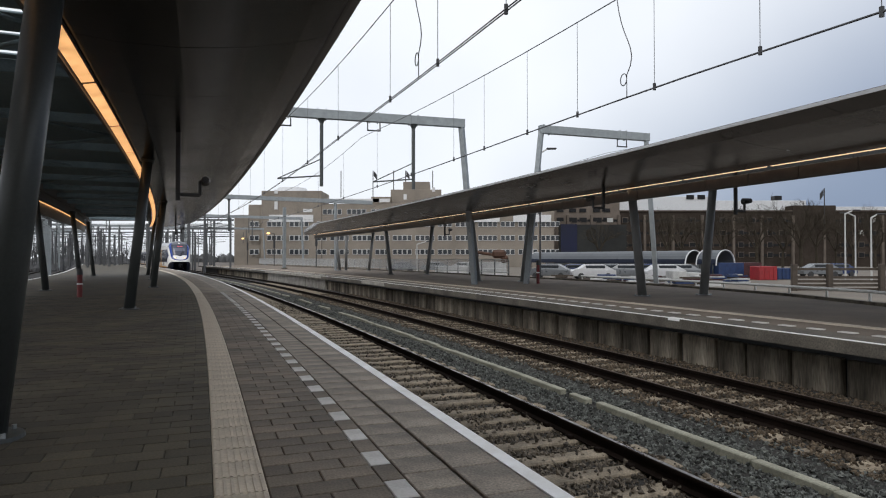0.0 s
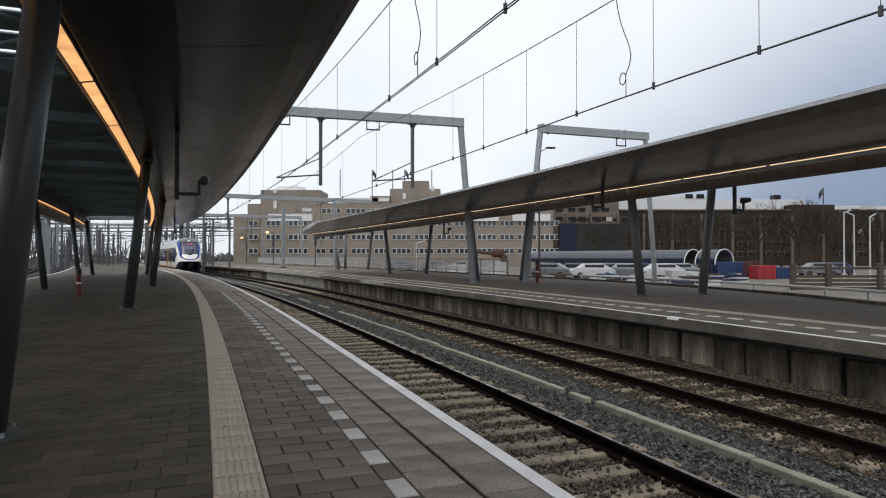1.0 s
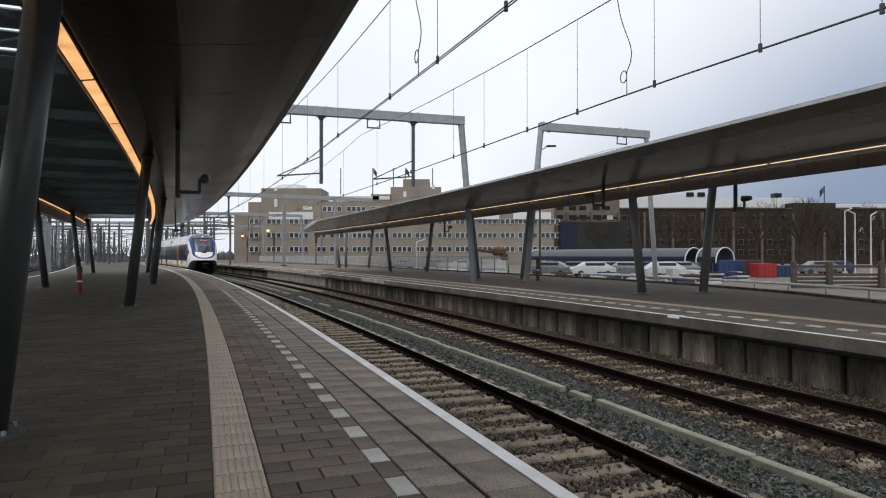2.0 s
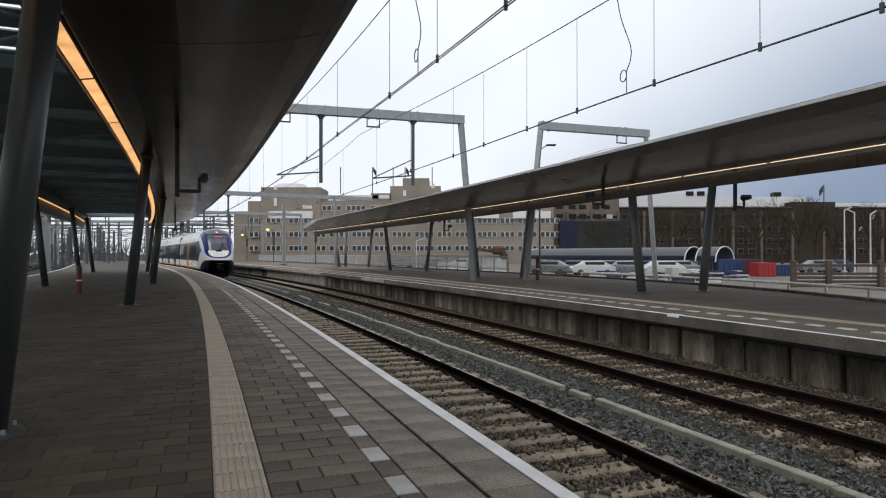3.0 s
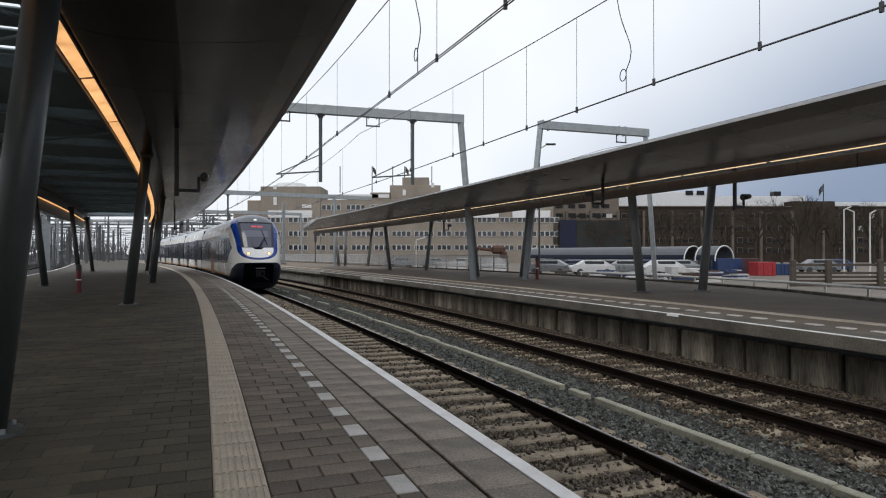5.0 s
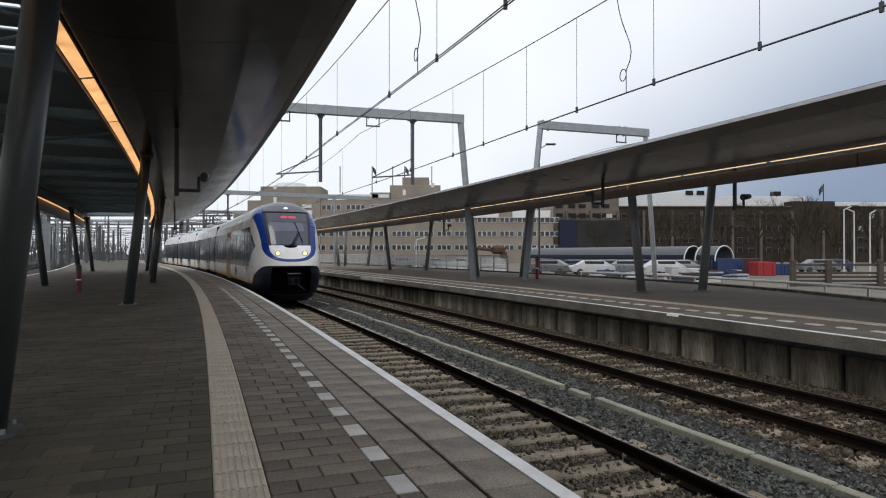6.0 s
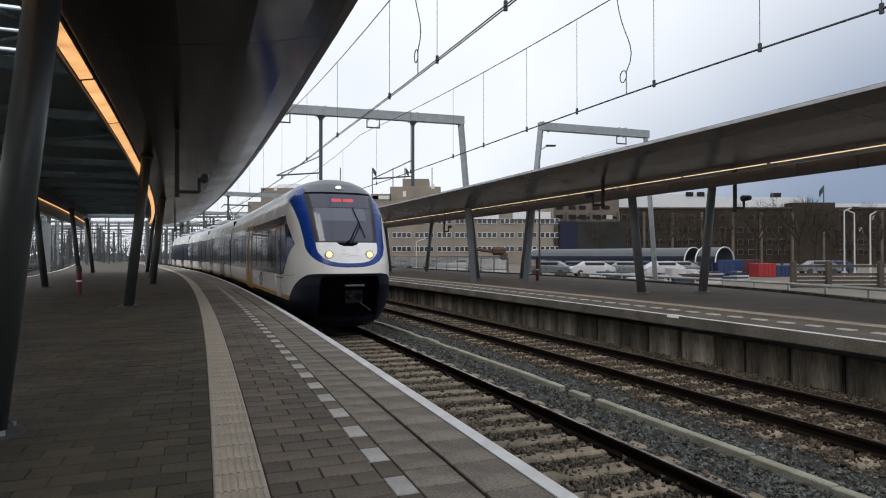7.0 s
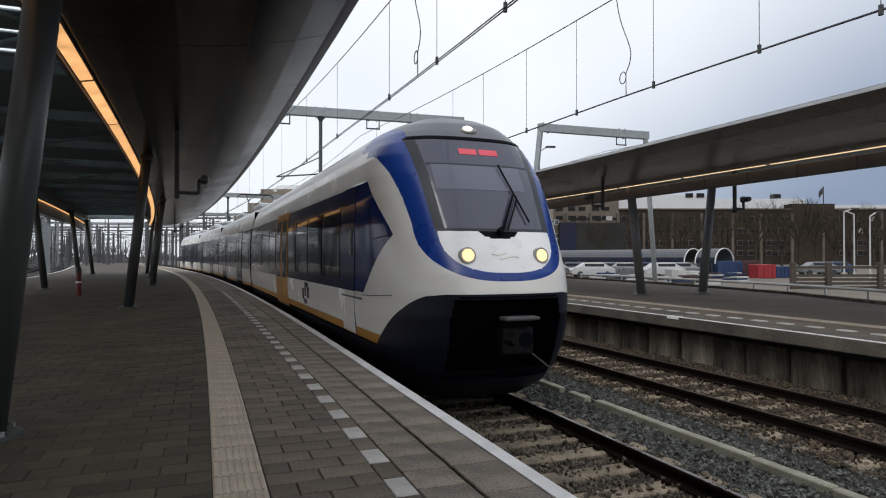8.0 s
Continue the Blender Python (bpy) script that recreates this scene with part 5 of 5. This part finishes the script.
    for z, x0, x1 in ((1.37, -0.19, 0.02), (1.31, -0.1, 0.19)):
        ribbon(bm, [(x, z + 0.02 * math.sin(x * 14)) for x in steps(x0, x1, 0.03)], 0.013, 0.008)
    part("emblem", bm, M_T_WHITE, car, "raised pale wave emblem")
    # coupler bay
    bm = bmesh.new()
    ribbon(bm, [(x, 0.80) for x in steps(-0.70, 0.70, 0.1)], 0.015, 0.02)
    ribbon(bm, [(x, -0.2) for x in steps(-0.70, 0.70, 0.1)], 0.03, 0.03)
    part("coupler_bay_rim", bm, M_T_BLACK, car)
    bm = bmesh.new()
    box(bm, 0.06, 0.15, 0.24, 0.22, 0.6, 0.2, bevel=0.03)
    box(bm, 0.06, -0.16, 0.24, 0.44, 0.22, 0.36, bevel=0.03)
    bmesh.ops.create_cone(bm, cap_ends=True, segments=16, radius1=0.10, radius2=0.05, depth=0.12, matrix=pose(-0.06, -0.32, 0.27, 90))
    coupler = part("coupler", bm, M_COUPLER, car, "dark automatic coupler")
    bm = bmesh.new()
    box(bm, 0.06, -0.28, 0.53, 0.50, 0.20, 0.05, bevel=0.015)
    part("coupler_hood", bm, M_HOOD, coupler, "worn pale metal hood")
    bm = bmesh.new()
    tube(bm, (0.16, -0.26, 0.25), (0.16, -0.29, 0.25), 0.10, n=16)
    part("coupler_face", bm, M_T_BLACK, coupler, "black coupler funnel")
    bm = bmesh.new()
    tube(bm, (0.2, -0.36, 0.08), (0.48, -0.32, -0.12), 0.011, n=8)
    part("air_hose", bm, M_HOOD, coupler)
    # sides
    doors(car, 10.75)
    windows(car, [(3.5, 4.9), (5.1, 6.5), (6.7, 8.1), (8.3, 9.5), (12.1, 13.5), (13.7, 15.6), (15.8, 17.6), (17.8, 19.4)])
    for sg in (-1, 1):
        cab = side_slab("cab_door", 2.45, 3.3, 0.1, 2.46, M_T_NAVY, car, sg, 0.008, "dark blue cab side door")
        side_slab("cab_door_foot", 2.46, 3.29, 0.1, 0.77, M_T_WHITE, cab, sg, 0.012)
        side_slab("handle", 2.62, 2.68, 1.35, 1.75, M_SIL, cab, sg, 0.03)
        side_slab("step", 2.0, 3.3, 0.66, 0.69, M_DARK, car, sg, 0.012)
        side_slab("step_recess", 2.95, 3.2, 0.25, 0.40, M_DARK, car, sg, 0.008)
        for y0, y1, z0, z1 in ((6.62, 7.02, 0.64, 0.74), (6.5, 6.72, 0.40, 0.64), (6.86, 7.02, 0.44, 0.64), (7.12, 7.34, 0.36, 0.60), (6.82, 7.22, 0.26, 0.36)):
            side_slab("emblem", y0, y1, z0, z1, M_T_NAVY, car, sg, 0.008, "dark blue wave emblem")
    bogie(car, 4.2)
    # roof vents behind the cab
    for sg in (-1, 1):
        for i in range(6):
            side_slab("roof_vent", 4.6 + i * 0.42, 4.78 + i * 0.42, 3.24, 3.36, M_T_FRIT, car, sg, 0.012, "dark roof vent slot")
    return car


def nose_at(x, z, out=0.0):
    """A point on the nose at a given x and height, lifted off along the normal."""
    w = HALF(z)
    e = math.asin(min(1, abs(x) / w) ** (POW / 2)) * 2 / math.pi * (1 if x >= 0 else -1)
    p = shell(e, z)
    n = (shell(e + 0.02, z) - shell(e - 0.02, z)).cross(shell(e, z + 0.03) - shell(e, z - 0.03)).normalized()
    if n.y > 0:
        n = -n
    return p + n * out


def ribbon(bm, xz, half, out):
    """A thin raised band along points on the nose."""
    prev = None
    for x, z in xz:
        r = [bm.verts.new(nose_at(x, z + dz, o)) for dz, o in ((-half, 0.0), (-half, out), (half, out), (half, 0.0))]
        if prev:
            for k in range(3):
                bm.faces.new((prev[k], r[k], r[k + 1], prev[k + 1]))
        prev = r


def disc_on_nose(x, z, rad, out):
    bm = bmesh.new()
    p, q = nose_at(x, z, -0.06), nose_at(x, z, out)
    d = ((q - p).normalized() * 0.35 + Vector((0, -1, 0)) * 0.65).normalized()
    tube(bm, p, p + d * (out + 0.06), rad, rad * 0.94, 28)
    return bm


def middle_car():
    length = CAR_MID
    car = thing("train_car", "white train middle car with dark window band and yellow sill", "train", "cars of the train")
    zs = [-0.62, -0.45, -0.2, 0.08, 0.22, 0.78, 1.3, 1.8, 2.2, 2.46, 2.8, 3.0, 3.18, 3.33, 3.45, 3.54, 3.6]
    def strip(name, z0, z1, m):
        sel = [z for z in zs if z0 <= z <= z1]
        bm = bmesh.new()
        for sg in (-1, 1):
            r = [[bm.verts.new((sg * HALF(z), y, z)) for z in sel] for y in (0.12, length - 0.12)]
            for k in range(len(sel) - 1):
                bm.faces.new((r[0][k], r[1][k], r[1][k + 1], r[0][k + 1]))
        part(name, bm, m, car, smooth=True)
    strip("skirt", -0.62, 0.08, M_T_BLACK)
    strip("sill_stripe", 0.08, 0.22, M_T_YELLOW)
    strip("body", 0.22, 0.78, M_T_WHITE)
    strip("window_band", 0.78, 2.46, M_T_NAVY)
    strip("upper_body", 2.46, 3.0, M_T_WHITE)
    strip("roof", 3.0, 3.6, M_T_ROOF)
    bm = bmesh.new()
    box(bm, 0, length / 2, -0.32, 2.3, length - 0.6, 0.5, bevel=0.05)
    box(bm, 0, 0.16, 1.4, 2.2, 0.06, 3.2)
    box(bm, 0, length - 0.16, 1.4, 2.2, 0.06, 3.2)
    part("underframe", bm, M_T_BLACK, car)
    bm = bmesh.new()
    for i in range(5):
        y = -0.14 + i * 0.07
        box(bm, 0, y, 1.45, 2.45 + 0.05 * (i % 2), 0.05, 3.4, bevel=0.01)
    part("gangway_bellows", bm, M_T_BLACK, car, "black rubber gangway bellows")
    doors(car, 4.2, M_T_NAVY, "dark blue sliding door leaf")
    doors(car, 11.8, M_T_NAVY, "dark blue sliding door leaf")
    windows(car, [(0.6, 2.8), (5.6, 7.9), (8.1, 10.4), (13.2, 15.4)])
    bogie(car, 0.0, 1.7)
    bm = bmesh.new()
    box(bm, 0, 3.2, 3.62, 1.5, 2.4, 0.22, bevel=0.06)
    part("roof_unit", bm, M_T_ROOF, car)
    bm = bmesh.new()
    box(bm, 0, 10.5, 3.62, 1.5, 3.2, 0.22, bevel=0.06)
    part("roof_unit", bm, M_T_ROOF, car)
    return car


def pantograph(car, y):
    bm = bmesh.new()
    z0 = 3.65
    box(bm, 0, y, z0 + 0.06, 1.3, 1.6, 0.06, bevel=0.01)
    part("pantograph_base", bm, M_DARK, car)
    bm = bmesh.new()
    for k in (-1, 1):
        tube(bm, (k * 0.25, y - 0.6, z0 + 0.1), (k * 0.12, y + 0.9, z0 + 0.55), 0.035, n=6)
        tube(bm, (k * 0.12, y + 0.9, z0 + 0.55), (k * 0.5, y - 0.4, z0 + 1.05), 0.025, n=6)
    part("pantograph_arm", bm, M_DARK, car, "dark folding pantograph arm")
    bm = bmesh.new()
    for d in (-0.25, 0.15):
        tube(bm, (-0.8, y - 0.4 + d, z0 + 1.1), (0.8, y - 0.4 + d, z0 + 1.1), 0.03, n=6)
        for k in (-1, 1):
            tube(bm, (k * 0.8, y - 0.4 + d, z0 + 1.1), (k * 0.98, y - 0.4 + d, z0 + 0.92), 0.025, n=6)
    part("pantograph_head", bm, M_DARK, car, "black collector head")


# ---- sleepers ----
bm = bmesh.new()
box(bm, 0, 0, -0.08, 2.54, 0.26, 0.2, bevel=0.02)
sleeper_mesh = mesh_of(bm, "sleeper", M_SLEEPER)
bm = bmesh.new()
box(bm, 0, 0, 0.045, 0.07, 0.1, 0.05, bevel=0.01)
clip_mesh = mesh_of(bm, "rail_clip", M_RUST)


def sleepers(l, s0, s1, label, sunk=0.0):
    for s in steps(s0, s1, 0.6):
        sl_ = tagged(new("sleeper", sleeper_mesh), label, "sleeper", "sleepers")
        sl_.matrix_basis = on_line(s, l, RAIL_Z - 0.178 - sunk + random.uniform(-0.012, 0.006)) @ pose(0, 0, 0, random.uniform(-1.5, 1.5), 0, random.uniform(-0.7, 0.7))
        if s < 15:
            for k in (-0.8625, -0.6425, 0.6425, 0.8625):
                c = new("rail_clip", clip_mesh)
                c.parent, c.location = sl_, (k, 0, 0)


sleepers(TRACK_1, -11.0, 80, "buff weathered concrete railway sleeper in ballast")
sleepers(TRACK_2, -10.0, 60, "rust stained concrete railway sleeper in ballast", 0.012)

# ---- cable trough between the tracks ----
trough = thing("cable_trough", "pale narrow concrete cable trough with mossy lids between tracks", "cable trough")
for i, s in enumerate(steps(1.0, 75, 1.0)):
    if i in (26, 27, 30, 31, 35, 36, 37, 40):
        continue
    bm = bmesh.new()
    box(bm, 0, 0, 0, 0.13, 0.5 if i in (8, 21, 35) else 0.985, 0.12, bevel=0.012)
    part("lid", bm, M_TROUGH, trough, m=on_line(s, 3.9 + random.uniform(-0.012, 0.012), -1.005 + random.uniform(-0.01, 0.012)))


# ---- ballast stones ----
def stones(name, count, zone, material, label, seed):
    rng = np.random.default_rng(seed)
    base = np.array([(1, 0, 0), (-1, 0, 0), (0, 1, 0), (0, -1, 0), (0, 0, 1), (0, 0, -1)], float)
    tri = np.array([(0, 2, 4), (2, 1, 4), (1, 3, 4), (3, 0, 4), (2, 0, 5), (1, 2, 5), (3, 1, 5), (0, 3, 5)])
    verts, faces = [], []
    n = 0
    while n < count:
        s, l, z, ok = zone(rng)
        if not ok:
            continue
        r = rng.uniform(0.016, 0.036)
        v = base * (r * rng.uniform(0.6, 1.35, (6, 1))) + rng.normal(0, r * 0.22, (6, 3))
        q = Euler(rng.uniform(0, 6.28, 3)).to_matrix()
        p = np.array(at(s, l, z + rng.uniform(-0.012, 0.016)))
        verts.append(v @ np.array(q) + p)
        faces.append(tri + 6 * n)
        n += 1
    me = bpy.data.meshes.new(name)
    me.from_pydata(np.concatenate(verts).tolist(), [], np.concatenate(faces).tolist())
    me.materials.append(material)
    tagged(new(name, me), label, "ballast", kind="stuff")


def near_s(rng, a, b):
    return a + (b - a) * rng.random() ** 1.7


def zone_mid(rng):
    s, l = near_s(rng, 2.0, 40), rng.uniform(2.7, 4.9)
    return s, l, -1.0 if (l < 3.1 or l > 4.6) else -1.02, abs(l - 3.9) > 0.1 or rng.random() < 0.12


def zone_1(rng):
    s, l = near_s(rng, 1.5, 34), rng.uniform(0.05, 3.0)
    k = ((s - 1.0) / 0.6) % 1
    on = (k < 0.23 or k > 0.77) and 0.5 < l < 3.05
    return s, l, -0.945 if on else -0.995, not on or rng.random() < 0.22


def zone_2(rng):
    s, l = near_s(rng, 2.0, 40), rng.uniform(4.6, 8.05)
    k = ((s - 2.0) / 0.6) % 1
    on = (k < 0.23 or k > 0.77) and 4.75 < l < 7.25
    return s, l, -0.955 if on else -0.98, not on or rng.random() < 0.7


stones("ballast", 26000, zone_mid, M_BALLAST, "loose grey crushed stone ballast between the tracks", 1)
stones("ballast", 26000, zone_1, M_BALLAST_WARM, "grey brown ballast stones between sleepers", 2)
stones("ballast", 30000, zone_2, M_BALLAST_RUST, "rust brown ballast stones around the second track", 3)

# ---- wall panels below the far platform edge ----
M_WALL_PANEL = mat("streaked_wall_concrete", (0.23, 0.198, 0.155), 0.95, vary=0.65, scale=2.4, grain=30, rand=0.6, spec=0.15, streak=(1, 1, 0.12))
panel_meshes = []
for w in (0.97, 0.72):
    bm = bmesh.new()
    box(bm, 0, 0, 0, 0.14, w, 0.66, bevel=0.02)
    panel_meshes.append((w, mesh_of(bm, "wall_panel", M_WALL_PANEL)))
s = 0.0
while s < 100:
    w, me = panel_meshes[random.random() < 0.25]
    p = new("wall_panel", me)
    p.parent = opp_platform
    p.matrix_basis = on_line(s + w / 2, OPP + 0.53 + random.uniform(-0.02, 0.02), -0.72)
    s += w + random.choice((0.03, 0.03, 0.05, 0.10))

# ---- paving of the near platform ----
def slab_mesh(name, w, d, h, material, ribs=0):
    bm = bmesh.new()
    c = 0.006
    lo = [bm.verts.new((x * w / 2, y * d / 2, -h)) for x, y in ((-1, -1), (1, -1), (1, 1), (-1, 1))]
    mi = [bm.verts.new((x * w / 2, y * d / 2, -c)) for x, y in ((-1, -1), (1, -1), (1, 1), (-1, 1))]
    hi = [bm.verts.new((x * (w / 2 - c), y * (d / 2 - c), 0)) for x, y in ((-1, -1), (1, -1), (1, 1), (-1, 1))]
    for a, b in ((lo, mi), (mi, hi)):
        for k in range(4):
            bm.faces.new((a[k], a[(k + 1) % 4], b[(k + 1) % 4], b[k]))
    bm.faces.new(hi)
    for i in range(ribs):
        x = -w / 2 + (i + 0.5) * w / ribs
        box(bm, x, 0, 0.002, w / ribs * 0.42, d * 0.97, 0.008)
    return mesh_of(bm, name, material)


class Field:
    """Slabs laid along the line: singles near the eye, the rest in one mesh."""

    def __init__(self, name, mesh, limit, label=""):
        self.name, self.mesh, self.limit, self.label, self.verts, self.faces, self.count = name, mesh, limit, label, [], [], 0
        self.base = np.array([v.co for v in mesh.vertices])
        self.polys = [list(p.vertices) for p in mesh.polygons]

    def lay(self, s, l, z):
        m = on_line(s, l, z)
        if s < self.limit:
            ob = new(self.name, self.mesh)
            ob.parent = near_platform
            ob.matrix_basis = m
            return
        k = len(self.verts) * len(self.base)
        mm = np.array(m)
        self.verts.append(self.base @ mm[:3, :3].T + mm[:3, 3])
        self.faces += [[i + k for i in p] for p in self.polys]

    def close(self):
        if self.verts:
            me = bpy.data.meshes.new(self.name)
            me.from_pydata(np.concatenate(self.verts).tolist(), [], self.faces)
            me.materials.append(self.mesh.materials[0])
            ob = new(self.name + "_rest", me)
            ob.parent = near_platform
            tagged(ob, self.label, kind="stuff")


END = 26.0
jit = lambda a: random.uniform(-a, a)
paver = Field("paver", slab_mesh("paver", 0.319, 0.194, 0.05, M_PAVER), 9.5, "rows of dark concrete pavers")
half = Field("half_paver", slab_mesh("half_paver", 0.157, 0.194, 0.05, M_PAVER), 9.5, "dark half pavers")
for i, s in enumerate(np.arange(1.5, END, 0.2)):
    if i % 2:
        paver.lay(s, -0.93 - 0.325, jit(0.002))
        half.lay(s, -0.93 - 0.081, jit(0.002))
        half.lay(s, -1.58 + 0.081, jit(0.002))
    else:
        for j in range(2):
            paver.lay(s, -0.93 - 0.163 - 0.325 * j, jit(0.002))
paver.close()
half.close()
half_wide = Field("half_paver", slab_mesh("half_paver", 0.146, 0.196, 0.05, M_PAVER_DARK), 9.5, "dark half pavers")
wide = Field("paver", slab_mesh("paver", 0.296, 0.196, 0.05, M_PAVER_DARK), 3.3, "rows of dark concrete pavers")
for i, s in enumerate(np.arange(1.5, END, 0.2)):
    off = 0.15 * (i % 2)
    if i % 2:
        half_wide.lay(s, -1.876 - 0.075, jit(0.002))
    for j in range(28):
        l = -1.876 - 0.15 - off - 0.3 * j
        if l > -10.2:
            wide.lay(s, l, jit(0.0025))
wide.close()
half_wide.close()
edge = Field("edge_slab", slab_mesh("edge_slab", 0.33, 0.494, 0.05, M_PAVER_EDGE), 12, "grey concrete edge slabs")
inner = Field("edge_paver", slab_mesh("edge_paver", 0.306, 0.294, 0.05, M_PAVER_EDGE), 12, "grey concrete pavers")
for s in np.arange(1.5, END, 0.5):
    edge.lay(s, -0.288, jit(0.0015))
for s in np.arange(1.5, END, 0.3):
    inner.lay(s, -0.629, jit(0.0015))
edge.close()
inner.close()
dash = Field("white_tile", slab_mesh("white_tile", 0.137, 0.292, 0.05, M_DASH), END, "")
gap = Field("dash_gap_tile", slab_mesh("dash_gap_tile", 0.137, 0.292, 0.05, M_PAVER), END, "")
DASH_0 = 4.125
for k in range(-4, 40):
    s = DASH_0 + 0.6 * k
    if 1.5 < s < END:
        dash.lay(s, -0.86, 0.001 + jit(0.001))
        gap.lay(s + 0.3, -0.86, jit(0.001))
guide = Field("guide_tile", slab_mesh("guide_tile", 0.292, 0.296, 0.05, M_GUIDE, ribs=7), END, "")
for s in np.arange(1.5, END, 0.3):
    guide.lay(s, -1.728, 0.001 + jit(0.001))
odash = slab_mesh("white_tile", 0.15, 0.3, 0.03, M_DASH)
for s in np.arange(1.2, 60, 0.62):
    d = new("white_tile", odash)
    d.parent = opp_platform
    d.matrix_basis = on_line(s, OPP + 1.08, 0.006)

CARS = []
front_car = driving_car()
CARS.append((front_car, 0.0, CAR_END))
mid = middle_car()
CARS.append((mid, CAR_END, CAR_MID))
for i in range(1, 3):
    CARS.append((copy_thing(mid, pose(0, 0, 0)), CAR_END + i * CAR_MID, CAR_MID))
pantograph(mid, 5.5 + 4.2)


def front_station(t):
    return 89.38 - 11.1133 * t + 0.032935 * t * t + 0.0096828 * t ** 3


def on_track(s, length):
    a, b = at(s + 0.12 * length, TRACK_1), at(s + 0.88 * length, TRACK_1)
    d = (b - a).normalized()
    turn = math.degrees(math.atan2(-d.x, d.y))
    return Matrix.Translation(a - d * 0.12 * length) @ pose(0, 0, 0, 0, 0, turn)


def motions():
    for car, back, length in CARS:
        walk(car, [(k * 0.5, on_track(front_station(k * 0.5) + back, length)) for k in range(17)])


motions()
